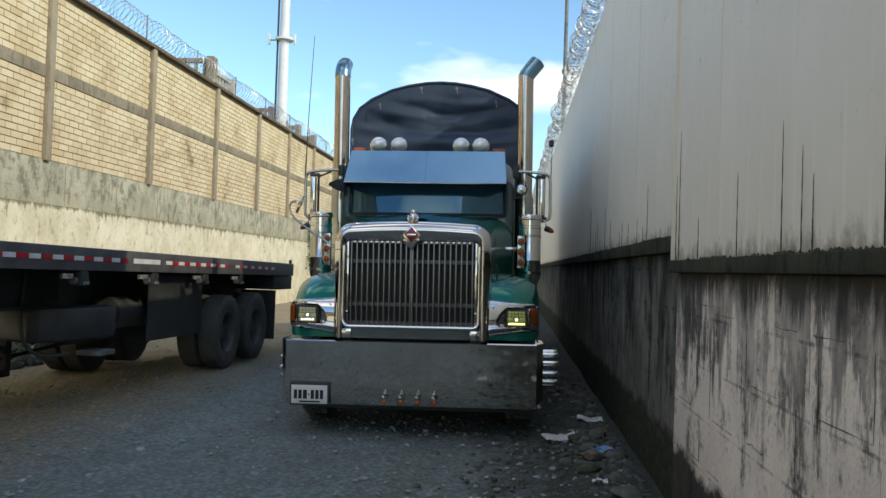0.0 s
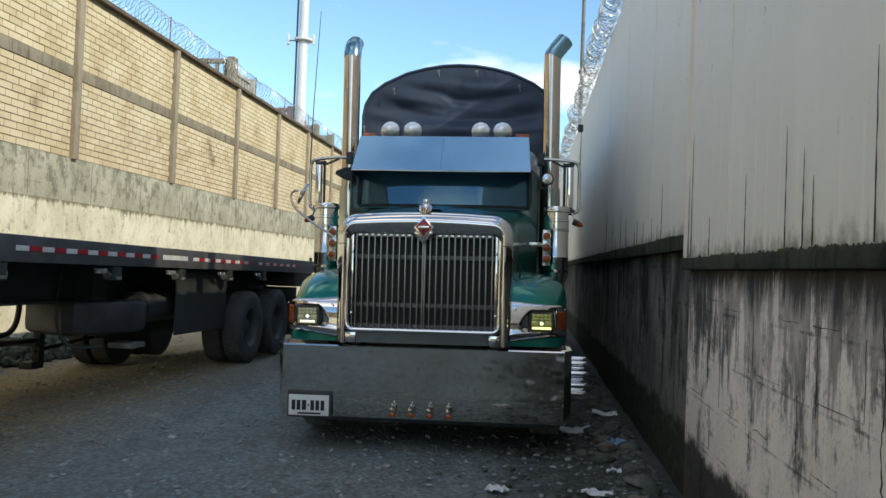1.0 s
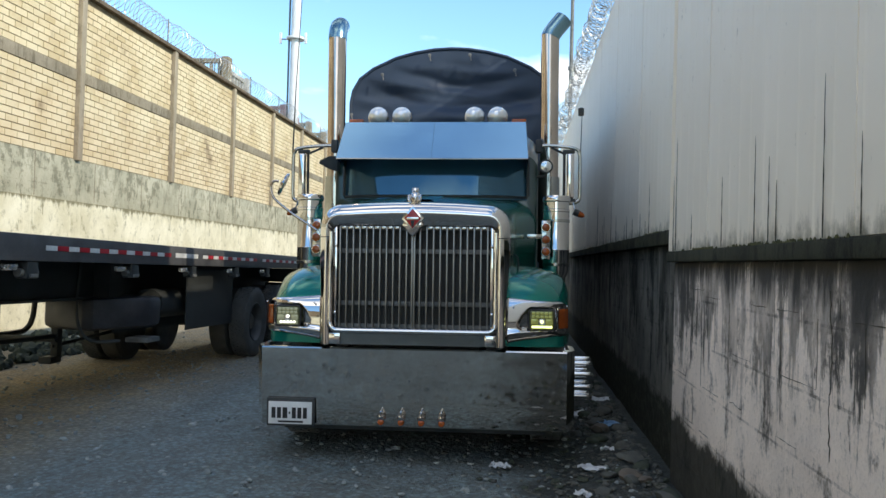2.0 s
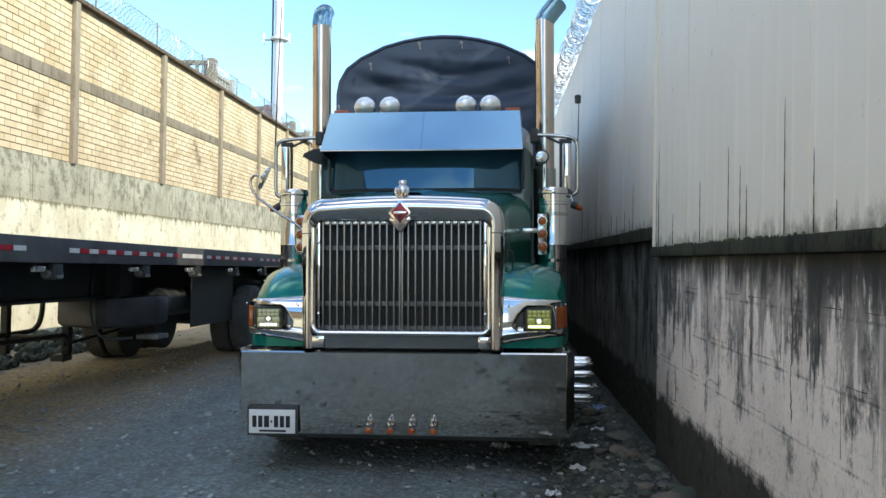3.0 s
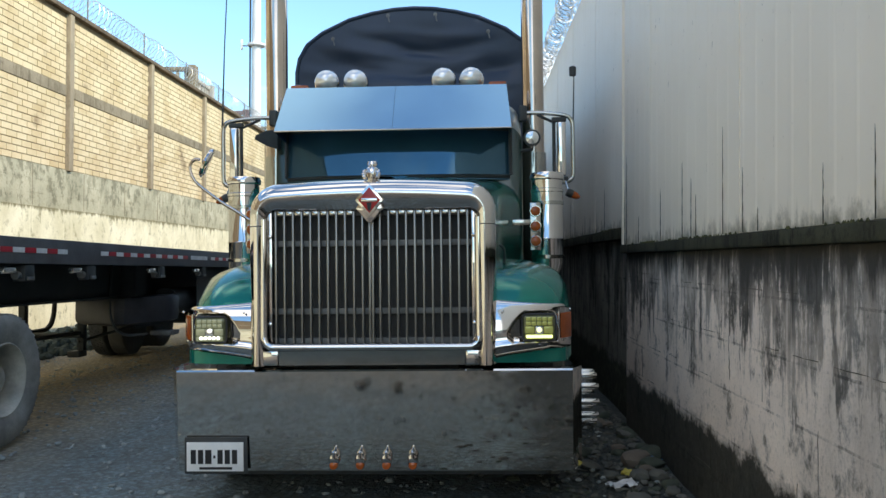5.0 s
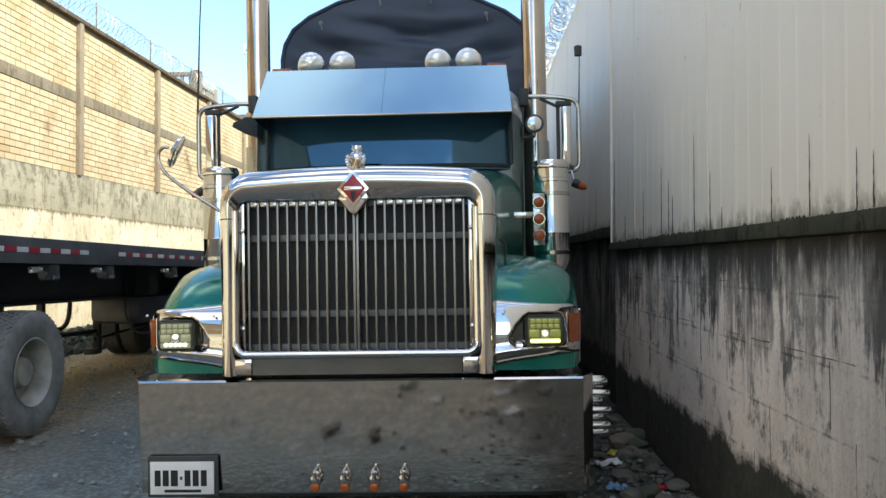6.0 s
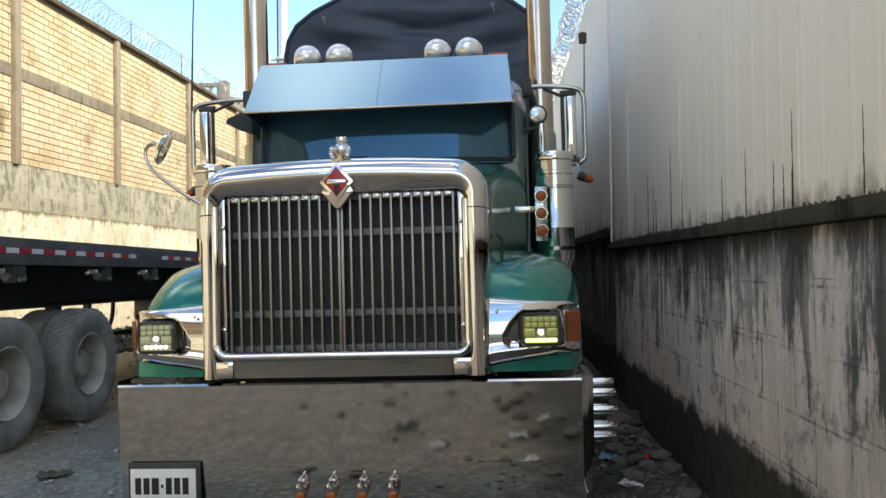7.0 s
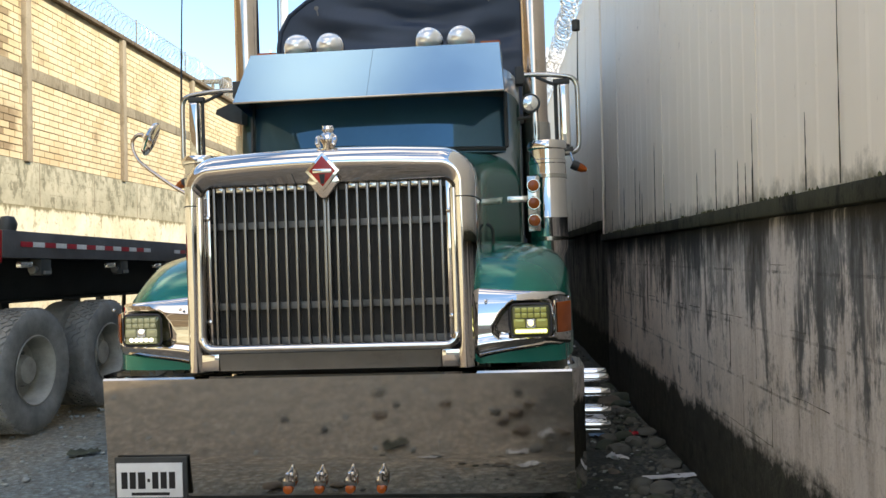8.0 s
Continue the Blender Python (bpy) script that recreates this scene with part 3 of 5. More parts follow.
def ledge_moss():
    """Low clumps of moss where the metal sheets stand on the ledge."""
    rng = random.Random(31)
    verts, faces = [], []
    for _ in range(3200):
        y = rng.uniform(-2.0, 12.0)
        if noise.noise((y * 0.9, 3, 1)) + 0.5 * noise.noise((y * 4, 8, 1)) < rng.uniform(-0.1, 0.6):
            continue
        near_ = y < JOINT
        x, z = (EAST_X - 0.03, 1.598) if near_ else (EAST_X + 0.025, 1.762)
        r = rng.uniform(0.003, 0.0085)
        x -= rng.uniform(0, 0.022)
        k = len(verts)
        for a in range(6):
            verts.append((x + r * 0.7 * math.cos(a * 1.047), y + r * 1.5 * math.sin(a * 1.047), z))
        for a in range(6):
            verts.append((x + r * 0.45 * math.cos(a * 1.047 + 0.4), y + r * rng.uniform(0.6, 1.1) * math.sin(a * 1.047 + 0.4), z + r * rng.uniform(0.7, 1.7)))
        verts.append((x, y, z + r * 2.0))
        for a in range(6):
            b = (a + 1) % 6
            faces += [(k + a, k + b, k + 6 + b, k + 6 + a), (k + 6 + a, k + 6 + b, k + 12)]
    tagged(pydata("moss", verts, faces, MOSS), "dark green moss clumps along the wall's ledge", "moss", kind="stuff")


ledge_moss()
tagged(solid("wall_south", box(-30, 30, -60.4, -60.0, -0.3, 4.5), FAR_WALL, "plain wall across the yard's end", "wall", kind="structure"))
tagged(solid("wall_north", box(-8.6, 1.7, 60, 60.4, -0.3, 5.2), FAR_WALL, "pale plaster wall far down the alley", "wall", kind="structure"))


# ---- beyond the walls ----
def parapet(length, z0, z1, material, label, m):
    """A rooftop balustrade that runs along x from the given place, with a pier at its end."""
    ob = thing("rooftop_parapet", label, "parapet", m=m)
    n = max(3, int(length / 0.28))
    part("rail", box(0, length, -0.1, 0.1, z1 - 0.14, z1, 0.01), material, ob)
    part("base", box(0, length, -0.15, 0.15, -0.2, z0, 0.01), material, ob)
    for k in range(n):
        x = (k + 0.5) * length / n
        part("baluster", box(x - 0.05, x + 0.05, -0.06, 0.06, z0, z1 - 0.14, 0.01), material, ob)
    part("pier", box(length - 0.02, length + 0.22, -0.2, 0.2, -0.2, z1 + 0.05, 0.02), material, ob)
    return ob


parapet(1.2, 7.35, 8.2, BEAM, "weathered concrete balustrade on a rooftop behind the wall", pose(-11.1, 25.7, 0))
parapet(1.7, 7.0, 7.95, FAR_WALL, "pale openwork rooftop balustrade behind the wall", pose(-9.95, 26.0, 0, 0, 0, 90))
parapet(1.1, 7.1, 7.9, PINK, "faded pink rooftop balustrade behind the wall", pose(-11.0, 32.4, 0))
parapet(1.8, 7.0, 7.75, PINK, "faded pink rooftop balustrade behind the wall", pose(-9.95, 32.6, 0, 0, 0, 90))
parapet(1.0, 7.0, 7.9, BEAM, "dark rooftop railing behind the wall", pose(-10.9, 36.4, 0))
parapet(0.8, 7.0, 7.9, BEAM, "dark rooftop railing behind the wall", pose(-10.7, 39.3, 0))


def mast():
    ob = thing("telecom_mast", "tall white tubular telecom mast", "mast", m=pose(-9.28, 32, 0) @ Matrix.Scale(0.457, 4))
    part("shaft", tube([(0, 0, 0), (0, 0, 15), (0, 0, 30)], [0.52, 0.46, 0.38], 20), MAST, ob)
    part("cable_tray", box(-0.6, -0.48, -0.3, -0.1, 2, 30), BLACK, ob)
    part("collar", lathe([(0.72, 23.2), (0.85, 23.25), (0.85, 23.45), (0.72, 23.5)], n=20), MAST, ob)
    part("bracket", tube([(-1.4, 0, 23.3), (-0.6, 0, 23.3)], 0.06, 6), DUSTY, ob)
    part("antenna", box(-1.5, -1.3, -0.1, 0.1, 22.9, 23.9, 0.03), MAST, ob)
    part("antenna", box(0.85, 1.05, -0.1, 0.1, 22.9, 23.9, 0.03), MAST, ob)


mast()
pole = thing("lamp_pole", "slim grey steel pole behind the metal wall", "pole", m=pose(2.05, 30, 0))
part("shaft", tube([(0, 0, 0), (0, 0, 8), (0, 0, 14)], [0.09, 0.08, 0.06], 10), DUSTY, pole)
part("collar", lathe([(0.08, 8.9), (0.12, 8.92), (0.12, 9.05), (0.08, 9.07)], n=12), DUSTY, pole)


def creeper():
    """A hanging weed on the plinth of the brick wall."""
    rng = random.Random(3)
    bm = bmesh.new()
    for _ in range(420):
        t = rng.random()
        c = Vector((WALL_X + 0.08 + rng.uniform(0, 0.3) * (1 - t), 33 + rng.gauss(0, 0.28) * (1.2 - t), 1.3 + 1.9 * t))
        d = Vector((rng.uniform(-1, 1), rng.uniform(-1, 1), rng.uniform(-1, 0.6))).normalized() * rng.uniform(0.05, 0.11)
        s = d.cross(Vector((rng.uniform(-1, 1), rng.uniform(-1, 1), 1))).normalized() * d.length * 0.35
        bm.faces.new([bm.verts.new(p) for p in (c, c + d * 0.5 + s, c + d, c + d * 0.5 - s)])
    ob = solid("creeper", bm, LEAF, "green creeper hanging on the concrete plinth", "plant", smooth=False)
    for k in range(4):
        part("stem", tube(smooth_path([(WALL_X + 0.06, 33 + 0.1 * k, 3.2), (WALL_X + 0.12, 32.9 + 0.12 * k, 2.2), (WALL_X + 0.2, 33 + 0.1 * k, 1.3)]), 0.012, 5), LEAF, ob)


creeper()


# ---- wheels ----
ALONG_X = Matrix.Rotation(radians(90), 4, "Y")


def wheel(parent, x, y, z, side, r=0.52, width=0.27, rim_mat=RIM, dual=True, rubber=RUBBER):
    """A truck wheel on an axle along x; side: +1 where its outer face looks to +x. Returns its empty-free root part, the tyre."""
    k = r / 0.52
    h = width / 2
    prof = [(0.29, -0.85 * h), (0.40, -h), (0.475, -0.97 * h), (0.508, -0.85 * h), (0.512, -0.7 * h), (0.512, 0.7 * h), (0.508, 0.85 * h), (0.475, 0.97 * h), (0.43, h), (0.36, 0.96 * h), (0.305, 0.84 * h), (0.29, 0.8 * h)]
    turn = ALONG_X if side > 0 else Matrix.Rotation(radians(-90), 4, "Y")
    tyre = part("wheel", lathe([(a * k, b) for a, b in prof], turn, 40, None, False), rubber, parent, "worn black truck wheel")
    tyre.location = (x, y, z)
    bm = bmesh.new()
    for i in range(52):
        for j, off in ((-0.62, 0), (-0.2, 0.5), (0.2, 0), (0.62, 0.5)):
            a = 2 * math.pi * (i + off) / 52
            m = Matrix.Rotation(a, 4, "X") @ Matrix.Translation((j * h, 0, 0.514 * k)) @ Matrix.Rotation(0.5 if j * (1 if i % 2 else -1) > 0 else -0.5, 4, "Z")
            quad_box(bm, -0.19 * h, 0.19 * h, -0.021 * k, 0.021 * k, -0.012, 0.008, m)
    part("tread", bm, rubber, tyre, smooth=False)
    dish = [(0.295, 0.86 * h), (0.285, 0.9 * h), (0.272, 0.8 * h), (0.262, 0.3 * h), (0.25, -0.45 * h), (0.19, -0.6 * h), (0.135, -0.6 * h), (0.125, 0.1 * h), (0.11, 0.35 * h), (0.05, 0.42 * h), (0.0, 0.42 * h)]
    part("rim", lathe([(a * k, b) for a, b in dish], turn, 36, None, False), rim_mat, tyre, "dusty grey steel rim")
    bm = bmesh.new()
    for i in range(10):
        a = 2 * math.pi * i / 10
        lathe([(0.016, -0.6 * h), (0.016, -0.42 * h), (0.008, -0.4 * h)], turn @ Matrix.Translation((0.165 * k * math.cos(a), 0.165 * k * math.sin(a), 0)), 6, bm)
    part("wheel_nuts", bm, DUSTY, tyre)
    if dual:
        part("inner_tyre", lathe([(a * k, b - 1.12 * width) for a, b in prof], turn, 36), rubber, tyre)
    return tyre


# ---- parked flatbed trailer ----
def flatbed():
    ob = thing("flatbed_trailer", "long black flatbed trailer with red and white reflective tape", "trailer", m=pose(-3.66, 2.42, 0, -0.78, 0, 0))
    L = 12.05
    up = lambda y: 0.0136 * y
    deck = part("deck", box(-2.5, -0.062, 0.0, L, 1.60, 1.655, 0.006), DECK, ob, "dusty dark steel deck")
    for y in np.arange(0.4, L, 0.6):
        part("crossmember", box(-2.42, -0.07, y, y + 0.07, 1.46, 1.598), BLACK, ob, smooth=False)
    side = part("side_rail", box(-0.06, 0.0, 0.0, L, 1.445, 1.662, 0.008), RAIL, ob, "black steel side rail")
    part("side_rail", box(-2.56, -2.502, 0.0, L, 1.445, 1.662, 0.008), DECK, ob)
    part("end_beam", box(-2.5, -0.002, -0.06, -0.002, 1.40, 1.66, 0.01), REDLENS, ob, "faded red end beam")
    part("nose_rail", box(-2.5, -0.03, L - 1.1, L, 1.20, 1.444, 0.01), BLACK, ob)
    for x in (-0.75, -1.75):
        part("main_beam", box(x - 0.07, x + 0.07, 0.1, L - 0.6, 0.98 + 0.1, 1.458, 0.006), BLACK, ob)
        part("beam_flange", box(x - 0.13, x + 0.13, 0.1, L - 0.6, 1.05, 1.078, 0.004), BLACK, ob)
    red, white = box(0.002, 0.006, 0, 0.165, 0.004, 0.046), box(0.002, 0.006, 0, 0.165, 0.004, 0.046)
    red, white = finish(red, "red_tape", TAPE_RED, False), finish(white, "white_tape", TAPE_WHITE, False)
    runs = [(0.23, 14, 0), (3.29, 14, 1), (6.62, 12, 1), (8.95, 12, 1)]
    for y0, n, first in runs:
        for k in range(n):
            white_piece = (k + first) % 2 == 1
            t = new("reflective_tape", white if white_piece else red)
            t.parent, t.location = side, (0, y0 + 0.1725 * k, 1.532)
    long_white = part("reflective_tape", box(0.002, 0.006, 5.82, 6.46, 1.532, 1.584), TAPE_WHITE, side, "long white reflective strip")
    for y in (0.62, 2.06, 3.15, 4.9, 6.4, 7.9, 9.3):
        winch = part("winch_bracket", box(-0.12, -0.012, y - 0.075, y + 0.075, 1.30, 1.443, 0.012), BLACK, ob, "steel strap winch bracket")
        part("spool", tube([(-0.07, y - 0.12, 1.35), (-0.07, y + 0.12, 1.35)], 0.035, 12), DUSTY, winch)
        part("lug", box(-0.01, 0.006, y - 0.05, y + 0.05, 1.31, 1.34, 0.004), DUSTY, winch)
        lamp = part("side_lamp", box(-0.06, -0.012, y - 0.36, y - 0.2, 1.365, 1.415, 0.012), LENS, ob, "clear side marker lamp")
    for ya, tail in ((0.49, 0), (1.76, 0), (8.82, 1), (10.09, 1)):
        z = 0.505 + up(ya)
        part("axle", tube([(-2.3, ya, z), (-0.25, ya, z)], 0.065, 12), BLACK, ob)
        # The far axles take the copies coloured for under-deck shade.
        skin = (RIM_SHADED, True, RUBBER_SHADED) if tail else (RIM, True, RUBBER)
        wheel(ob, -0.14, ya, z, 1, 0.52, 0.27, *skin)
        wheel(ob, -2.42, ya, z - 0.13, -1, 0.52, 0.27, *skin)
        for x in (-0.75, -1.75):
            part("leaf_spring", tube(smooth_path([(x, ya - 0.55, z + 0.28), (x, ya, z + 0.12), (x, ya + 0.55, z + 0.28)]), 0.04, 6), BLACK, ob)
            part("hanger", box(x - 0.06, x + 0.06, ya + 0.56, ya + 0.68, z + 0.22, 1.06, 0.01), BLACK, ob)
    for x0, x1 in ((-0.62, -0.02), (-2.52, -1.9)):
        part("mudflap", box(x0, x1, 11.05, 11.062, 0.36, 1.19), BLACK, ob, "black rubber mudflap")
    # sheet guard and lateral toolbox ahead of the far axles
    plan = [(-1.36, 5.52), (-1.30, 5.44), (-0.62, 4.98), (-0.5, 4.99), (-0.14, 5.36), (-0.1, 5.46), (-0.12, 5.74), (-1.24, 5.98)]
    rows = [[(-0.73 + (x + 0.73) * k, 5.45 + (y - 5.45) * k, z + 0.06 * max(0.0, x + 0.8)) for x, y in plan] for k, z in ((0.9, 0.71), (0.98, 0.735), (1.0, 0.785), (1.0, 1.0), (0.97, 1.035), (0.9, 1.05))]
    tool = part("toolbox", loft(rows, None, True, True), DECK, ob, "dark steel toolbox slung under the deck")
    part("step", box(-0.36, -0.1, 5.42, 5.72, 0.585, 0.64, 0.008), DUSTY, tool, "worn grey step plate")
    part("strap", tube(smooth_path([(-0.66, 5.0, 1.46), (-0.66, 4.94, 1.0), (-0.6, 4.93, 0.74), (-0.5, 5.02, 0.62), (-0.3, 5.2, 0.62)]), 0.018, 6), BLACK, tool)
    part("hanger", box(-0.9, -0.5, 5.3, 5.6, 1.0, 1.46), BLACK, ob)
    part("guard", box(-0.2, -0.188, 6.62, 8.22, 0.64, 1.4), BLACK, ob, "black sheet guard ahead of the axles")
    part("guard", box(-0.72, -0.708, 5.8, 8.26, 0.64, 1.46), BLACK, ob)
    part("air_tank", tube([(-0.44, 6.1, 0.98), (-0.44, 8.1, 0.98)], 0.18, 18), BLACK, ob, "black air tank under the deck")
    # landing legs, folded, and their tubes
    for x in (-1.54, -2.34):
        part("landing_leg", box(x - 0.045, x + 0.045, 6.02, 6.12, 0.3, 1.46, 0.012), BLACK, ob, "folded landing leg")
    part("foot", box(-1.62, -1.46, 5.84, 6.06, 0.25, 0.33, 0.015), BLACK, ob, "black steel foot")
    part("leg_tube", tube(smooth_path([(-2.34, 6.9, 1.46), (-2.34, 6.88, 1.0), (-2.34, 6.84, 0.72), (-2.34, 6.72, 0.58), (-2.34, 6.45, 0.54), (-2.34, 5.3, 0.54), (-2.34, 3.2, 0.54)]), 0.035, 8), BLACK, ob)
    part("leg_tube", tube(smooth_path([(-2.34, 5.0, 1.46), (-2.34, 5.04, 0.9), (-2.34, 5.1, 0.6)]), 0.03, 8), BLACK, ob)
    part("crossbar", tube([(-1.5, 6.0, 0.52), (-2.4, 6.1, 0.52)], 0.03, 8), BLACK, ob)
    part("drawbar", tube([(-1.54, 6.0, 0.56), (-1.5, 3.0, 0.6)], 0.03, 8), BLACK, ob)
    part("drawbar", tube([(-1.56, 6.0, 0.44), (-1.2, 7.4, 0.62)], 0.022, 8), BLACK, ob)
    part("knob", lathe([(0.0, 1.655), (0.06, 1.655), (0.075, 1.72), (0.05, 1.78), (0.0, 1.79)], Matrix.Translation((-0.12, 0.25, 0)), 14), BLACK, ob)
    part("stake", box(-0.05, -0.01, L - 0.16, L - 0.1, 1.66, 1.73, 0.005), BLACK, ob)


flatbed()


# ---- the truck ----
# Its own space: x across, y back from the bumper's face, z up from the ground.
def section(w, zb, zt, r, crown=0.02, n=7):
    """Half round-cornered arch, from one foot over the top to the other."""
    pts = [(-w, zb), (-w, zb + (zt - r - zb) * 0.5), (-w, zt - r)]
    pts += [(-w + r - r * math.cos(a), zt - r + r * math.sin(a)) for a in (math.pi / 2 * k / n for k in range(1, n + 1))]
    pts += [(x, zt + crown * (1 - (x / (w - r)) ** 2)) for x in (-(w - r) * 0.6, -(w - r) * 0.25, 0, (w - r) * 0.25, (w - r) * 0.6)]
    return pts + [(-x, z) for x, z in pts[: 3 + n][::-1]]


def at_y(pts, y, lean=0.0):
    return [(x, y + lean * (z - 1.4), z) for x, z in pts]


def both(fn):
    for s in (-1, 1):
        fn(s)


def mirrored(pts, s):
    return [(s * x, y, z) for x, y, z in pts]


def truck():
    ob = thing("semi_truck", "dark green long-nose truck with chrome grille and stainless bumper", "truck")
    # bumper: one bent stainless sheet, with returns at both ends and a folded lip
    ring = [(-1.205, 0.42), (-1.20, 0.125), (-1.135, 0.0), (-0.5, -0.004), (0, -0.005), (0.5, -0.004), (1.135, 0.0), (1.20, 0.125), (1.205, 0.42)]
    rows = []
    for z, dy in ((0.255, 0.06), (0.255, 0.016), (0.262, 0.012), (0.45, 0.0), (0.65, -0.013), (0.828, -0.025), (0.838, -0.018), (0.838, 0.05)):
        rows.append([(x * (1 - (0.03 if dy >= 0.05 else 0)), y + dy, z) for x, y in ring])
    bumper = part("bumper", loft(rows), BUMPER, ob, "deep scuffed stainless steel bumper")
    for k in range(4):
        x = -0.225 + 0.15 * k
        lamp = part("bumper_light", lathe([(0.0, -0.018), (0.024, -0.016), (0.026, 0.0), (0.022, 0.016), (0.0, 0.022)], Matrix.Translation((x, -0.034, 0.298)) @ Matrix.Rotation(radians(90), 4, "X"), 16), AMBER, bumper, "small amber marker light")
        part("light_hood", lathe([(0.03, -0.028), (0.031, 0.0), (0.024, 0.016), (0.012, 0.028), (0.008, 0.046), (0.0, 0.05)], Matrix.Translation((x, -0.028, 0.336)) @ Matrix.Rotation(radians(28), 4, "X"), 16), CHROME, lamp)
    plate_ob = part("number_plate", box(-1.075, -0.745, -0.034, -0.026, 0.262, 0.428, 0.003), WHITE, bumper, "white number plate with black characters")
    part("plate_frame", box(-1.09, -0.725, -0.026, -0.010, 0.245, 0.455, 0.006), BLACK, bumper, "black plate frame")
    for k, w in enumerate((0.03, 0.03, 0.036, 0.012, 0.03, 0.03, 0.03)):
        x = (-1.05, -1.008, -0.966, -0.919, -0.895, -0.853, -0.811)[k]
        tall = 0.08 if k != 3 else 0.016
        part("plate_bar", box(x, x + w, -0.0362, -0.0342, 0.345 - tall / 2, 0.345 + tall / 2), INK, plate_ob, smooth=False)
    part("plate_bar", box(-1.0, -0.81, -0.0362, -0.0342, 0.273, 0.287), INK, plate_ob, smooth=False)
    part("bumper_bracket", box(-0.95, 0.95, 0.06, 0.40, 0.42, 0.80, 0.01), BLACK, ob)
    part("skid", box(-1.0, 1.0, 0.12, 0.5, 0.2, 0.30, 0.02), BLACK, ob)
    # chrome grille shell
    prof = ((0.600, 1.745, 0.050, 0.05), (0.600, 1.745, 0.050, -0.03), (0.606, 1.752, 0.055, -0.046), (0.620, 1.782, 0.07, -0.068), (0.634, 1.810, 0.085, -0.080), (0.648, 1.830, 0.10, -0.083), (0.667, 1.853, 0.125, -0.074), (0.688, 1.878, 0.15, -0.047), (0.705, 1.899, 0.165, -0.004), (0.714, 1.913, 0.17, 0.06), (0.720, 1.925, 0.175, 0.16), (0.728, 1.935, 0.18, 0.32))
    rows = [at_y(section(w, 0.865, zt, r, 0.0 if k < 3 else 0.02), y) for k, (w, zt, r, y) in enumerate(prof)]
    shell = part("grille_shell", loft(rows), CHROME, ob, "polished chrome grille surround")
    both(lambda s: part("shell_seam", tube([(s * (w + 0.0005), y - 0.0005, 1.66) for w, zt, r, y in prof[3:]], 0.003, 6), BLACK, shell))
    rim = mirrored([(0.612, -0.052, 1.70), (0.612, -0.056, 1.40), (0.612, -0.062, 1.06), (0.609, -0.066, 1.02), (0.598, -0.068, 0.992), (0.574, -0.07, 0.975), (0.54, -0.07, 0.971), (0.3, -0.07, 0.971)], -1)
    rim += [(0, -0.07, 0.971)] + [(-x, y, z) for x, y, z in rim[::-1]]
    part("lower_trim", tube(smooth_path(rim, 3), 0.0215, 14), CHROME, ob, "bright chrome trim bent round the grille's foot")
    part("lower_panel", loft([[(-0.53, y, z), (0.53, y, z)] for y, z in ((0.02, 0.95), (-0.068, 0.95), (-0.066, 0.944), (-0.060, 0.868), (0.02, 0.866))]), STEEL, ob)
    both(lambda s: part("lower_panel", box(*sorted((s * 0.534, s * 0.62)), -0.065, 0.02, 0.868, 0.949, 0.006), CHROME, ob))
    # grille
    grille = part("grille", box(-0.60, 0.60, 0.03, 0.06, 0.93, 1.76), GRILLE_DARK, ob, "black radiator grille with thin bright vertical bars")
    side_bar = [box(*sorted((s * 0.572, s * 0.597)), -0.03, 0.028, 0.985, 1.745, 0.006) for s in (-1, 1)]
    for b in side_bar:
        part("grille_edge", b, CHROME, grille)
    bar = finish(box(-0.0055, 0.0055, -0.032, 0.0, 0.985, 1.742, 0.0025), "grille_bar", BAR)
    n = 23
    for k in range(n):
        if k == 11:
            continue
        x = -0.55 + 1.10 * k / (n - 1)
        o = new("grille_bar", bar)
        o.parent, o.location = grille, (x, 0, 0)
    for x in (-0.0085, 0.0085):
        part("grille_bar", box(x - 0.0065, x + 0.0065, -0.034, 0.002, 0.985, 1.70, 0.003), BAR, grille, "one of the paired middle bars")
    for k in range(22):
        x = -0.525 + 0.05 * k
        if abs(x) > 0.1:
            part("grille_tab", box(x - 0.017, x + 0.017, -0.022, 0.0, 1.722, 1.745, 0.003), STEEL, grille)
    for z in (1.00, 1.17, 1.56, 1.735):
        part("grille_slat", box(-0.57, 0.57, 0.004, 0.026, z - 0.017, z + 0.017, 0.004), DUSTY, grille)
    both(lambda s: [part("rivet", lathe([(0.014, 0), (0.012, 0.006), (0.0, 0.009)], Matrix.Translation((s * 0.585, -0.031, z)) @ Matrix.Rotation(radians(90), 4, "X"), 12), CHROME, grille) for z in (1.1, 1.6)])
    part("grille_peak", plate([(-0.08, 1.752), (-0.062, 1.735), (-0.016, 1.678), (0, 1.670), (0.016, 1.678), (0.062, 1.735), (0.08, 1.752), (0.06, 1.79), (-0.06, 1.79)], 0.03, Matrix.Translation((0, -0.078, 0)), 0.008), CHROME, shell)
    emblem = part("emblem", plate([(0, 1.705), (0.082, 1.80), (0, 1.895), (-0.082, 1.80)], 0.02, Matrix.Translation((0, -0.09, 0)), 0.004), CHROME, shell, "diamond badge with a chrome rim")
    part("emblem_field", plate([(0, 1.728), (0.062, 1.80), (0, 1.872), (-0.062, 1.80)], 0.006, Matrix.Translation((0, -0.095, 0)), 0.001), REDLENS, emblem, "orange-red field")
    part("emblem_bar", box(-0.045, 0.045, -0.1, -0.094, 1.79, 1.81, 0.003), CHROME, emblem)
    part("emblem_bar", plate([(-0.008, 1.74), (0.008, 1.74), (0.014, 1.785), (-0.014, 1.785)], 0.004, Matrix.Translation((0, -0.098, 0))), INK, emblem)
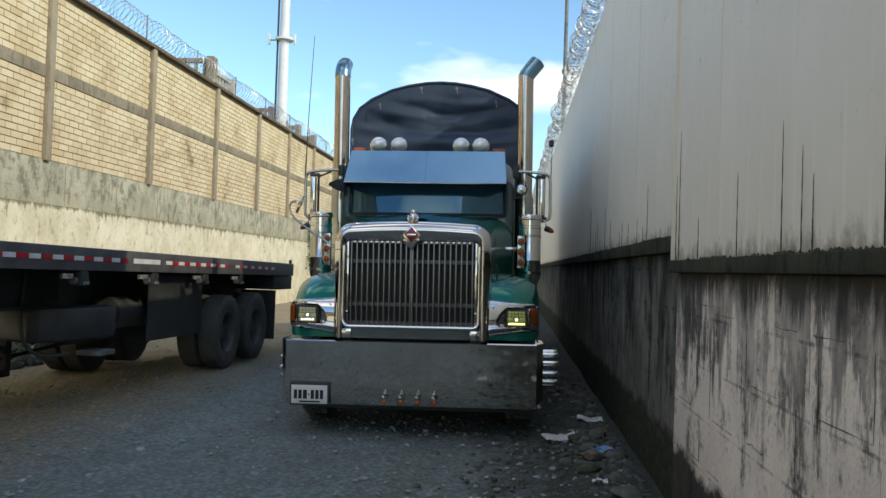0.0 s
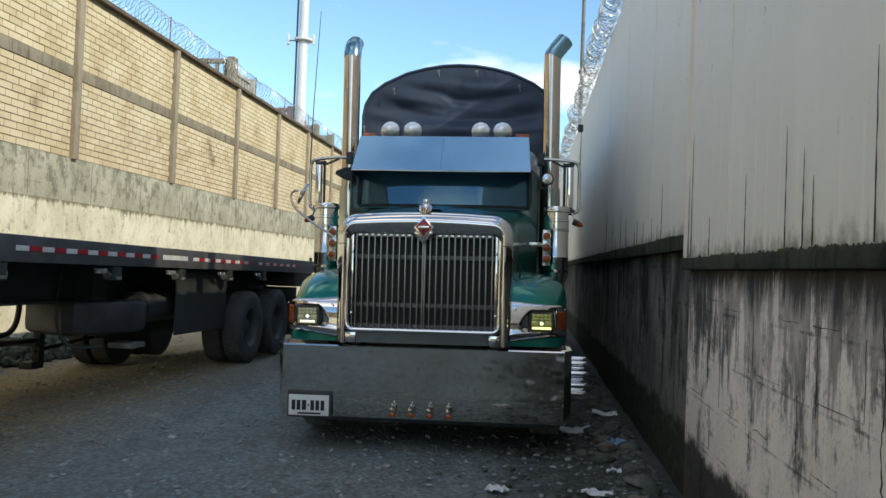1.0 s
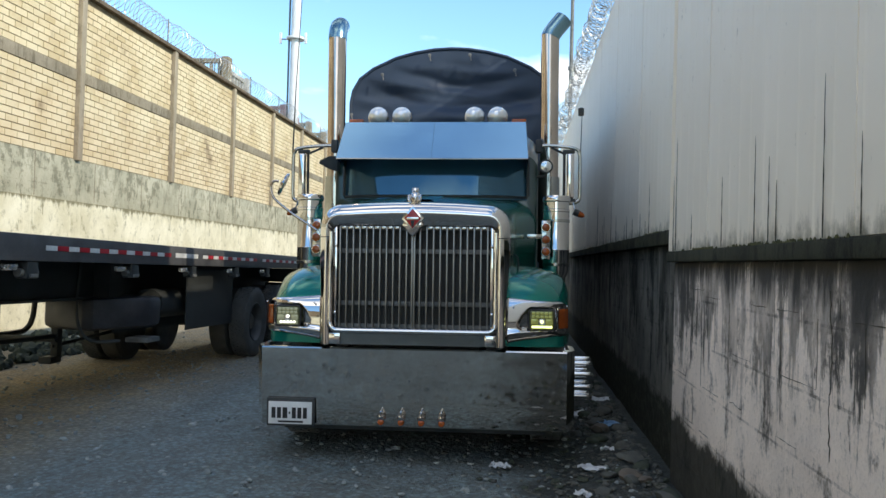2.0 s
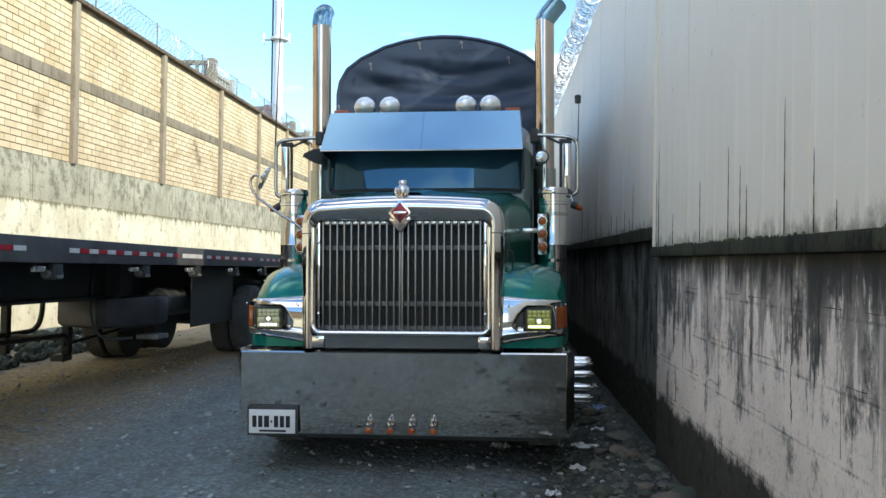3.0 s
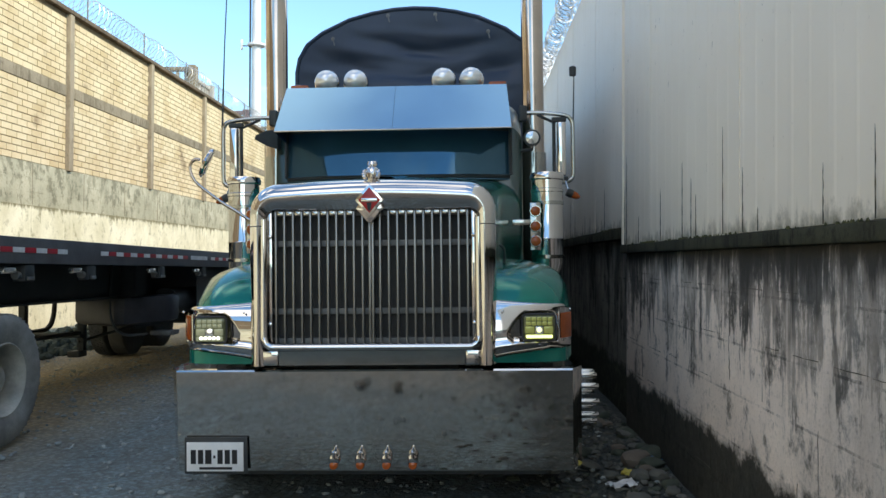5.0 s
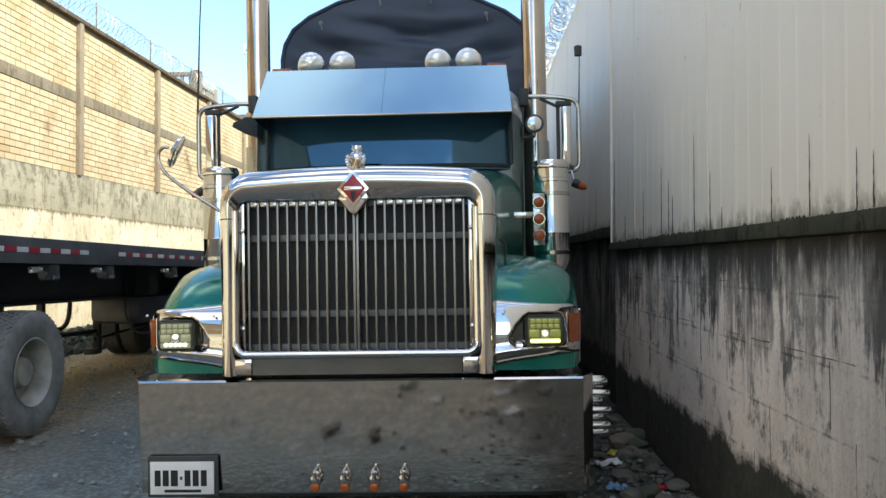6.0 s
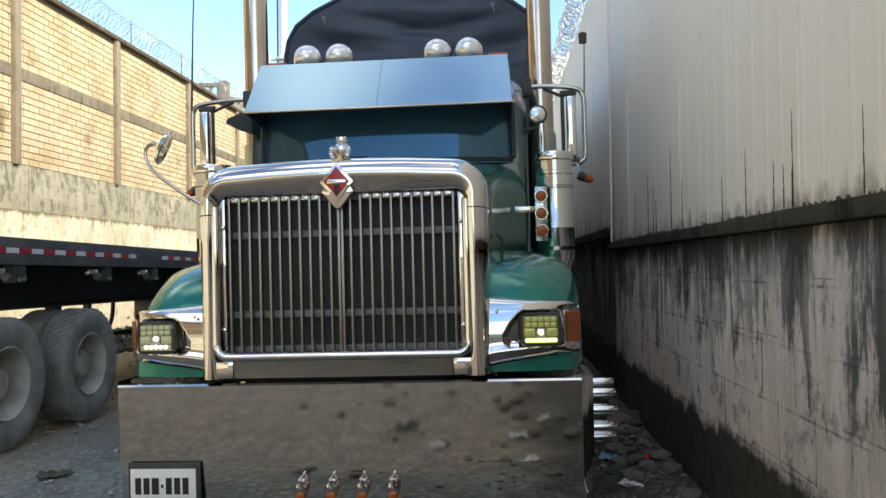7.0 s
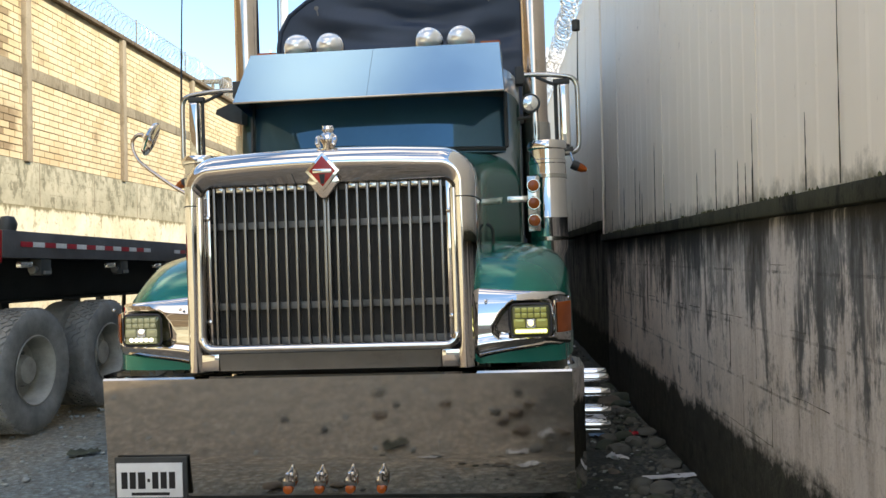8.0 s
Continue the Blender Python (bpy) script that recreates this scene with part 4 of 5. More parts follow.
    # hood
    rows = [at_y(section(0.72, 0.95, 1.93, 0.18), 0.30), at_y(section(0.735, 0.95, 1.955, 0.19, 0.03), 0.55), at_y(section(0.80, 0.95, 1.995, 0.2, 0.035), 0.95), at_y(section(0.89, 1.0, 2.04, 0.21, 0.04), 1.35), at_y(section(0.95, 1.0, 2.065, 0.22, 0.04), 1.62)]
    hood = part("hood", loft(rows), GREEN, ob, "dark green painted hood")
    part("hood_ridge", loft([[(x, y, z + dz) for x, dz in ((-0.13, 0.0), (-0.08, 0.022), (0.08, 0.022), (0.13, 0.0))] for y, z in ((0.33, 1.953), (0.6, 1.978), (1.0, 2.02), (1.5, 2.085))]), GREEN, hood)
    both(lambda s: part("hood_latch", tube(mirrored(smooth_path([(0.745, 0.52, 1.55), (0.775, 0.52, 1.52), (0.775, 0.52, 1.44), (0.75, 0.52, 1.42)]), s), 0.009, 6), BLACK, hood))
    # ornament: a small rearing figure in chrome, kept plain
    orn = part("hood_ornament", lathe([(0.05, 0.0), (0.045, 0.012), (0.02, 0.02), (0.024, 0.05), (0.036, 0.075), (0.03, 0.105), (0.018, 0.12), (0.026, 0.135), (0.02, 0.155), (0.0, 0.162)], pose(0, 0.06, 1.905) @ Matrix.Diagonal((1.2, 1.0, 0.84, 1)), 14), CHROME, ob, "chrome hood ornament figure")
    for s in (-1, 1):
        part("ornament_limb", tube(smooth_path([(s * 0.024, 0.05, 1.98), (s * 0.042, 0.02, 1.975), (s * 0.04, 0.0, 1.945), (s * 0.03, 0.0, 1.925)], 3), 0.011, 7), CHROME, orn)
        part("ornament_limb", tube([(s * 0.012, 0.05, 2.02), (s * 0.024, 0.045, 2.036)], [0.009, 0.003], 6), CHROME, orn)
    # fenders
    def fender(s):
        rows = []
        for y, zt, w, zb in ((0.075, 1.165, 1.09, 0.87), (0.085, 1.20, 1.115, 0.87), (0.13, 1.265, 1.14, 0.87), (0.22, 1.335, 1.165, 0.88), (0.36, 1.40, 1.18, 0.93), (0.55, 1.445, 1.185, 1.12), (0.8, 1.465, 1.185, 1.18), (1.05, 1.46, 1.185, 1.16), (1.3, 1.42, 1.18, 1.05), (1.55, 1.32, 1.17, 0.75), (1.62, 1.2, 1.16, 0.62)):
            sec = []
            for k in range(13):
                a = math.pi / 2 * k / 12
                sec.append((0.62 + (w - 0.62) * math.sin(a) ** 0.72, y + 0.10 * math.sin(a) ** 4 * (1 - min(1, y)), zb + (zt - zb) * math.cos(a) ** 0.5))
            rows.append(mirrored(sec, s))
        fen = part("fender", loft(rows), GREEN, ob, "glossy green front fender")
        # closed front below the lamp
        face = [mirrored([(0.66, 0.065, z), (0.80, 0.065, z), (0.95, 0.072, z), (1.07, 0.10, z), (1.12, 0.15, z), (1.135, 0.22, z)], s) for z in (0.862, 0.885, 0.91, 0.945)]
        part("fender_nose", loft(face), GREEN, fen)
    both(fender)

    def headlight(s):
        def sx(u):
            return 0.70 + 0.45 * u

        def sy(u):
            return -0.008 + 0.03 * u + 0.17 * u**6

        # recess round the lamp: its outline, and how deep a point lies inside it
        outline = [(1.062, 0.985), (0.80, 0.983), (0.768, 1.01), (0.766, 1.04), (0.80, 1.10), (0.84, 1.145), (0.87, 1.163), (1.062, 1.163)]

        def recess(x, z):
            inside = 1.0
            for (ax, az), (bx, bz) in zip(outline, outline[1:] + outline[:1]):
                ex, ez = bx - ax, bz - az
                inside = min(inside, ((z - az) * ex - (x - ax) * ez) / math.hypot(ex, ez) * -1)
            t = max(0.0, min(1.0, inside / 0.02))
            return t * t * (3 - 2 * t)

        rows = []
        for j in range(65):
            v = j / 64
            row = []
            for i in range(101):
                u = i / 100
                a = 0.888 + 0.05 * min(1, u * 1.3) ** 0.7
                b = 1.193 + 0.032 * (1 - u) ** 1.5 - 0.03 * max(0.0, (u - 0.85) / 0.15) ** 2
                z = a + (b - a) * v
                face = sy(u) + 1.15 * max(0.0, z - 1.02) ** 2 + 0.02 * max(0.0, (v - 0.94) / 0.06) ** 2 + 0.03 * max(0.0, (0.12 - v) / 0.12) ** 2 - 0.012 * math.exp(-(((v - 0.2) / 0.08) ** 2))
                floor_ = 0.066 + 0.02 * u - 0.12 * (z - 1.07)
                t = recess(sx(u), z)
                row.append((sx(u), face + (max(face, floor_) - face) * t, z))
            rows.append(mirrored(row, s))
        edge = [[(x, y + 0.06, z) for x, y, z in rows[0]]] + rows + [[(x, y + 0.06, z) for x, y, z in rows[-1]]]
        hl = part("headlight", loft(edge), CHROME, ob, "chrome headlight housing, lamp lit")
        lens = part("lamp", box(*sorted((s * 0.858, s * 1.046)), 0.014, 0.07, 0.992, 1.14, 0.03, 4), LAMP_DARK, hl, "LED headlamp insert")
        part("lamp_rim", tube(smooth_path(mirrored([(0.885, 0.022, 0.99), (1.02, 0.022, 0.99), (1.04, 0.022, 0.998), (1.048, 0.022, 1.018), (1.048, 0.022, 1.115), (1.04, 0.022, 1.134), (1.02, 0.022, 1.142), (0.885, 0.022, 1.142), (0.864, 0.022, 1.134), (0.856, 0.022, 1.115), (0.856, 0.022, 1.018), (0.864, 0.022, 0.998), (0.885, 0.022, 0.99)], s), 3), 0.005, 6), DECK, lens)
        led = LED_YELLOW if s > 0 else LED_WHITE
        if s > 0:
            spots = [(0.886 + 0.0165 * k, 1.016, 0.0098) for k in range(9)] + [(0.952, 1.053, 0.014)]
        else:
            spots = [(0.9 + 0.025 * k, 1.02, 0.0105) for k in range(5)] + [(0.95, 1.062, 0.012)]
        for x, z, r in spots:
            part("led", lathe([(0.0, -0.003), (r, -0.002), (r, 0.002), (0.0, 0.003)], Matrix.Translation((s * x, 0.007, z)) @ Matrix.Rotation(radians(90), 4, "X"), 10), led, lens)
        cell_mat = LENS_YELLOW if s > 0 else LENS_LIT
        for z in (1.078, 1.104):
            for k in range(5):
                x = 0.878 + 0.0305 * k
                part("reflector_cell", box(*sorted((s * x, s * (x + 0.027))), 0.008, 0.016, z, z + 0.023, 0.005, 3), cell_mat, lens)
        for x0, x1 in ((0.872, 0.925), (0.978, 1.031)):
            part("reflector_cell", box(*sorted((s * x0, s * x1)), 0.008, 0.016, 1.034, 1.074, 0.007, 3), cell_mat, lens)
        part("lamp_bowl", box(*sorted((s * 0.93, s * 0.974)), 0.010, 0.016, 1.032, 1.074, 0.008, 3), LENS, lens)
        part("reflector_cell", box(*sorted((s * 0.874, s * 1.03)), 0.0115, 0.016, 1.002, 1.03, 0.008, 3), cell_mat, lens)
        rows = [mirrored([(sx(u) + 0.004, sy(u) - d, z) for u in (0.835, 0.85, 0.88, 0.91, 0.94, 0.97, 0.99, 1.0)], s) for z, d in ((0.998, 0.0), (1.002, 0.007), (1.03, 0.011), (1.08, 0.012), (1.12, 0.011), (1.142, 0.007), (1.146, 0.0))]
        sig = part("turn_signal", loft(rows), AMBER, hl, "amber corner turn signal")
        part("signal_lip", tube(mirrored([(sx(0.82), sy(0.82) - 0.004, 0.985), (sx(0.82), sy(0.82) - 0.004, 1.155)], s), 0.005, 6), CHROME, hl)
        for x, z, y in ((0.745, 1.165, -0.004), (1.14, 1.165, 0.11)):
            part("screw", lathe([(0.008, -0.004), (0.006, 0.006), (0.0, 0.008)], Matrix.Translation((s * x, y, z)) @ Matrix.Rotation(radians(90), 4, "X"), 10), CHROME, hl)
    both(headlight)
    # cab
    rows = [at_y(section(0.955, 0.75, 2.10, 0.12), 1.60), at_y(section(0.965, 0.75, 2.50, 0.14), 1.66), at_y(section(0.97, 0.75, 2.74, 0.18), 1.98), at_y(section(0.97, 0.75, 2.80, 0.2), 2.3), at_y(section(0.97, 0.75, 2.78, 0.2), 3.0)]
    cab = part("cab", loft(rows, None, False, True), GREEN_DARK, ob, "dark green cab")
    bow = [(0.86 * k / 14, 1.47 + 0.128 * abs(k / 14) ** 3.6) for k in range(-14, 15)]
    glass = [[(x, y + 0.11 * (z - 2.08), z) for x, y in bow] for z in (2.07, 2.2, 2.33, 2.48)]
    wind = part("windshield", loft(glass), TINT, cab, "dark tinted windshield wrapped round at its ends")
    part("windshield_seal", tube([(x, y - 0.004, 2.095) for x, y in bow], 0.014, 6), BLACK, wind)
    part("windshield_header", loft([[(x, y + 0.042 - 0.004, z) for x, y in bow] for z in (2.45, 2.52)]), BLACK, wind)
    both(lambda s: part("windshield_seal", tube([(s * 0.87, 1.58, 2.11), (s * 0.87, 1.605, 2.48)], 0.014, 6), BLACK, wind))
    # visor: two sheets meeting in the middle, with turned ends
    vis = part("sun_visor", loft([[(x * w, y, z) for x in (-1, -0.5, -0.0012)] for w, y, z in ((0.862, 1.185, 2.405), (0.862, 1.18, 2.412), (0.842, 1.50, 2.79), (0.842, 1.51, 2.79))]), VISOR, cab, "wide stainless drop visor, tinted with the sky's blue reflection")
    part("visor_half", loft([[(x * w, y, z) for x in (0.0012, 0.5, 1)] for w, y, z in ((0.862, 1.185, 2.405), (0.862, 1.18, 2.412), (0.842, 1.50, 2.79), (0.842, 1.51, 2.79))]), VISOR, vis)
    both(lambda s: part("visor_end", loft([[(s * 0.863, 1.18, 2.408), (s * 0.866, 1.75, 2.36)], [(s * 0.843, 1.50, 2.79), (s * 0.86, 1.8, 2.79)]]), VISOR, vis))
    part("visor_strap", loft([[(-0.03, y + 0.012, z - 0.004), (0.03, y + 0.012, z - 0.004)] for y, z in ((1.19, 2.41), (1.50, 2.78))]), BLACK, vis)
    part("visor_edge", tube([(-0.862, 1.182, 2.405), (0.862, 1.182, 2.405)], 0.007, 6), STEEL, vis)
    part("visor_underside", box(-0.84, 0.84, 1.50, 1.7, 2.60, 2.62), BLACK, vis)
    for x in (-0.575, -0.345, 0.355, 0.575):
        lamp = part("roof_lamp", lathe([(0.0, -0.05), (0.05, -0.045), (0.085, -0.02), (0.10, 0.02), (0.10, 0.06), (0.085, 0.11), (0.05, 0.15), (0.0, 0.165)], Matrix.Translation((x, 1.72, 2.885)) @ Matrix.Rotation(radians(-90), 4, "X"), 28), CHROME, cab, "round chrome roof lamp")
        part("lamp_glass", lathe([(0.0, 0.088), (0.025, 0.085), (0.048, 0.075), (0.068, 0.058), (0.082, 0.038), (0.09, 0.015), (0.092, 0.0)], Matrix.Translation((x, 1.72, 2.885)) @ Matrix.Rotation(radians(90), 4, "X"), 24), GLASS_BRIGHT, lamp)
        part("lamp_foot", box(x - 0.025, x + 0.025, 1.70, 1.80, 2.6, 2.80, 0.005), BLACK, lamp)
    both(lambda s: part("roof_marker", box(*sorted((s * 0.71, s * 0.85)), 1.66, 1.78, 2.775, 2.85, 0.015), AMBER, cab, "amber roof marker light"))
    # stacks
    def stack(s):
        x = s * 1.09
        st = part("exhaust_pipe", tube([(x, 2.2, z) for z in (0.9, 1.6, 2.4, 3.2, 3.79)], 0.092, 28, None, False), EXHAUST, ob, "tall chrome exhaust pipe beside the cab")
        if s > 0:
            tip = [(x, 2.2, 3.765), (x + 0.012, 2.204, 3.80), (x + 0.05, 2.215, 3.855), (x + 0.135, 2.24, 3.965)]
        else:
            tip = [(x, 2.2, 3.77), (x, 2.205, 3.82), (x, 2.225, 3.87), (x, 2.27, 3.915), (x, 2.34, 3.95)]
        part("stack_tip", tube(tip, 0.095, 28, None, False), STACK_TIP, st, "blued steel elbow on the exhaust pipe")
        part("stack_guard", lathe([(0.10, 1.5), (0.108, 1.5), (0.108, 2.35), (0.10, 2.35)], pose(s * 1.09, 2.2, 0), 28), STEEL, st)
        part("bracket", box(*sorted((s * 0.95, s * 1.0)), 2.15, 2.25, 2.35, 2.42, 0.005), BLACK, st)
    both(stack)
    # air cleaners with their marker lights
    def cleaner(s):
        at = pose(s * 1.12, 1.3, 0)
        ac = part("air_cleaner", lathe([(0.0, 1.28), (0.075, 1.28), (0.085, 1.33), (0.085, 1.36), (0.113, 1.42), (0.115, 1.6), (0.117, 1.605), (0.115, 1.61), (0.115, 1.94), (0.119, 1.945), (0.119, 1.965), (0.112, 1.97), (0.112, 2.03), (0.122, 2.035), (0.126, 2.06), (0.115, 2.085), (0.05, 2.095), (0.0, 2.095)], at, 32), CHROME, ob, "chrome air cleaner canister")
        part("intake_pipe", tube(smooth_path(mirrored([(1.1, 1.32, 1.3), (1.08, 1.34, 1.15), (0.95, 1.34, 1.12)], s)), 0.06, 12), CHROME, ac)
        for z in (1.46, 1.85):
            part("strap", lathe([(0.116, z), (0.121, z + 0.002), (0.121, z + 0.024), (0.116, z + 0.026)], at, 32), STEEL, ac)
        mount = part("light_panel", box(*sorted((s * 0.985, s * 1.06)), 1.145, 1.165, 1.52, 1.86, 0.004), STEEL, ac, "bracket with three amber lights")
        part("support", box(*sorted((s * 0.86, s * 0.985)), 1.15, 1.165, 1.70, 1.74, 0.003), STEEL, ac)
        for z in (1.585, 1.692, 1.80):
            part("amber_light", lathe([(0.036, 0.0), (0.036, 0.012), (0.03, 0.02), (0.0, 0.026)], Matrix.Translation((s * 1.022, 1.146, z)) @ Matrix.Rotation(radians(90), 4, "X"), 18), AMBER, mount)
            part("light_rim", lathe([(0.038, 0.0), (0.043, 0.008), (0.038, 0.012)], Matrix.Translation((s * 1.022, 1.146, z)) @ Matrix.Rotation(radians(90), 4, "X"), 18), CHROME, mount)
    both(cleaner)
    # mirrors
    def mirror(s):
        k = 1.35 if s > 0 else 1.37
        arm = part("mirror", tube(smooth_path(mirrored([(0.95, 1.62, 2.585), (1.1, 1.61, 2.585), (k - 0.06, 1.6, 2.56), (k - 0.01, 1.6, 2.52), (k, 1.6, 2.46), (k, 1.6, 2.3), (k, 1.6, 2.12), (k - 0.02, 1.6, 2.065), (k - 0.09, 1.58, 2.045), (1.12, 1.5, 2.06)], s), 4), 0.017, 10), STEEL, ob, "tubular steel mirror arm with tall mirror heads")
        part("brace", tube(mirrored([(1.08, 1.61, 2.57), (k - 0.13, 1.6, 2.50)], s), 0.011, 8), BLACK, arm)
        part("mirror_head", box(*sorted((s * (k - 0.12), s * (k - 0.055))), 1.57, 1.63, 2.09, 2.51, 0.016, 3), CHROME, arm, "tall chrome-backed mirror head")
        part("mirror_glass", box(*sorted((s * (k - 0.117), s * (k - 0.058))), 1.631, 1.634, 2.10, 2.50), CHROME, arm)
        part("mirror_post", tube(mirrored([(k - 0.145, 1.6, 2.06), (k - 0.145, 1.6, 2.54)], s), 0.013, 8), BLACK, arm)
        part("clamp", box(*sorted((s * (k - 0.16), s * (k - 0.05))), 1.575, 1.625, 2.51, 2.545, 0.006), BLACK, arm)
        part("clamp", box(*sorted((s * (k - 0.16), s * (k - 0.04))), 1.575, 1.625, 2.055, 2.088, 0.006), BLACK, arm)
        part("cab_bracket", box(*sorted((s * 0.94, s * 1.0)), 1.57, 1.66, 2.52, 2.64, 0.01), BLACK, arm)
        # marker lamp hung under the arm
        cone = Matrix.Translation((s * (k - 0.03), 1.55, 1.955)) @ Matrix.Rotation(radians(115 * s), 4, "Y")
        part("marker_lamp", lathe([(0.03, -0.03), (0.033, 0.0), (0.03, 0.02)], cone, 14), BLACK, arm)
        part("marker_lens", lathe([(0.03, 0.02), (0.026, 0.05), (0.012, 0.075), (0.0, 0.08)], cone, 14), AMBER, arm, "orange cone marker lens")
        part("lamp_stem", tube(mirrored([(k - 0.06, 1.58, 2.05), (k - 0.04, 1.55, 1.97)], s), 0.009, 6), STEEL, arm)
        # whip antenna
        base = Vector((s * (k + 0.005), 1.6, 2.34))
        if s > 0:
            ant = part("antenna", tube([base, base + Vector((0, 0, 0.2)), base + Vector((0.01, 0, 0.54))], [0.009, 0.005, 0.003], 8), BLACK, arm)
            part("antenna_tip", lathe([(0.008, 0.52), (0.026, 0.525), (0.028, 0.59), (0.01, 0.60)], Matrix.Translation(base), 12), BLACK, ant)
        else:
            part("antenna", tube([base, base + Vector((0, 0, 0.22)), base + Vector((0.02, 0, 0.8)), base + Vector((0.07, 0, 1.75))], [0.014, 0.008, 0.005, 0.003], 8), BLACK, arm, "thin whip antenna")
    both(mirror)
    spot = part("spot_lamp", lathe([(0.0, -0.1), (0.04, -0.085), (0.06, -0.04), (0.066, 0.0), (0.062, 0.006)], Matrix.Translation((1.035, 1.56, 2.385)) @ Matrix.Rotation(radians(90), 4, "X"), 24), BLACK, ob, "round chrome-rimmed spot lamp")
    part("spot_glass", lathe([(0.052, 0.0), (0.05, 0.008), (0.03, 0.013), (0.0, 0.016)], Matrix.Translation((1.035, 1.553, 2.385)) @ Matrix.Rotation(radians(90), 4, "X"), 24), LENS, spot)
    part("spot_stem", tube([(0.95, 1.6, 2.29), (1.04, 1.58, 2.30), (1.04, 1.58, 2.34)], 0.012, 8), BLACK, spot)
    horn = part("side_scoop", loft([mirrored([(0.93, 1.55, 2.33), (1.0, 1.5, 2.35), (1.09, 1.48, 2.40), (1.08, 1.48, 2.43), (1.0, 1.5, 2.47), (0.93, 1.55, 2.48)], -1), mirrored([(0.92, 1.75, 2.36), (0.97, 1.72, 2.37), (1.01, 1.7, 2.41), (1.01, 1.7, 2.42), (0.97, 1.72, 2.45), (0.92, 1.75, 2.46)], -1)], None, True, True), BLACK, ob, "black moulded side scoop")
    # small convex mirror on a bent arm over the fender
    cm = part("convex_mirror", tube(smooth_path([(-0.92, 0.75, 1.74), (-1.01, 0.75, 1.80), (-1.118, 0.75, 1.868), (-1.27, 0.75, 1.985), (-1.32, 0.75, 2.06), (-1.325, 0.75, 2.12), (-1.295, 0.75, 2.155), (-1.26, 0.75, 2.155)], 4), 0.0105, 10), EXHAUST, ob, "small convex mirror on a bent chrome arm")
    part("mirror_head", lathe([(0.0, -0.03), (0.05, -0.026), (0.095, -0.012), (0.105, 0.004), (0.1, 0.012), (0.0, 0.016)], Matrix.Translation((-1.215, 0.75, 2.13)) @ pose(0, 0, 0, 0, 115, 14), 24), CHROME, cm, "round chrome mirror shell")
    # ribbed steps and tank behind the fenders
    def steps(s):
        tank = part("fuel_tank", lathe([(0.0, 0), (0.27, 0.0), (0.29, 0.03), (0.29, 1.1), (0.27, 1.13), (0.0, 1.13)], pose(s * 0.98, 1.75, 0.62) @ Matrix.Rotation(radians(-90), 4, "X"), 28), CHROME, ob, "chrome fuel tank")
    both(steps)
    part("chassis", box(-0.45, 0.45, 0.4, 5.2, 0.62, 0.9, 0.01), BLACK, ob)
    part("engine", box(-0.5, 0.5, 0.15, 1.6, 0.55, 1.6, 0.05), BLACK, ob)
    part("front_axle", tube([(-0.9, 0.95, 0.5), (0.9, 0.95, 0.5)], 0.07, 10), BLACK, ob)
    return ob


semi = truck()
TRUCK_WHEELS = [wheel(semi, s * 1.02, 0.98, 0.51, s, 0.51, 0.28, CHROME, False) for s in (-1, 1)]
for front, s in zip(TRUCK_WHEELS, (-1, 1)):
    for k in range(10):
        a = 2 * math.pi * k / 10 + 0.2
        y, z = 0.165 * math.cos(a), 0.165 * math.sin(a)
        part("lug_spike", tube([(s * 0.0, y, z), (s * 0.33, y, z), (s * 0.375, y, z), (s * 0.385, y, z)], [0.024, 0.024, 0.024, 0.018], 14), SPIKE, front, "long chrome lug nut cover")
TRUCK_WHEELS += [wheel(semi, s * 1.05, y, 0.51, s, 0.51, 0.27, CHROME, True) for s in (-1, 1) for y in (3.9, 5.2)]


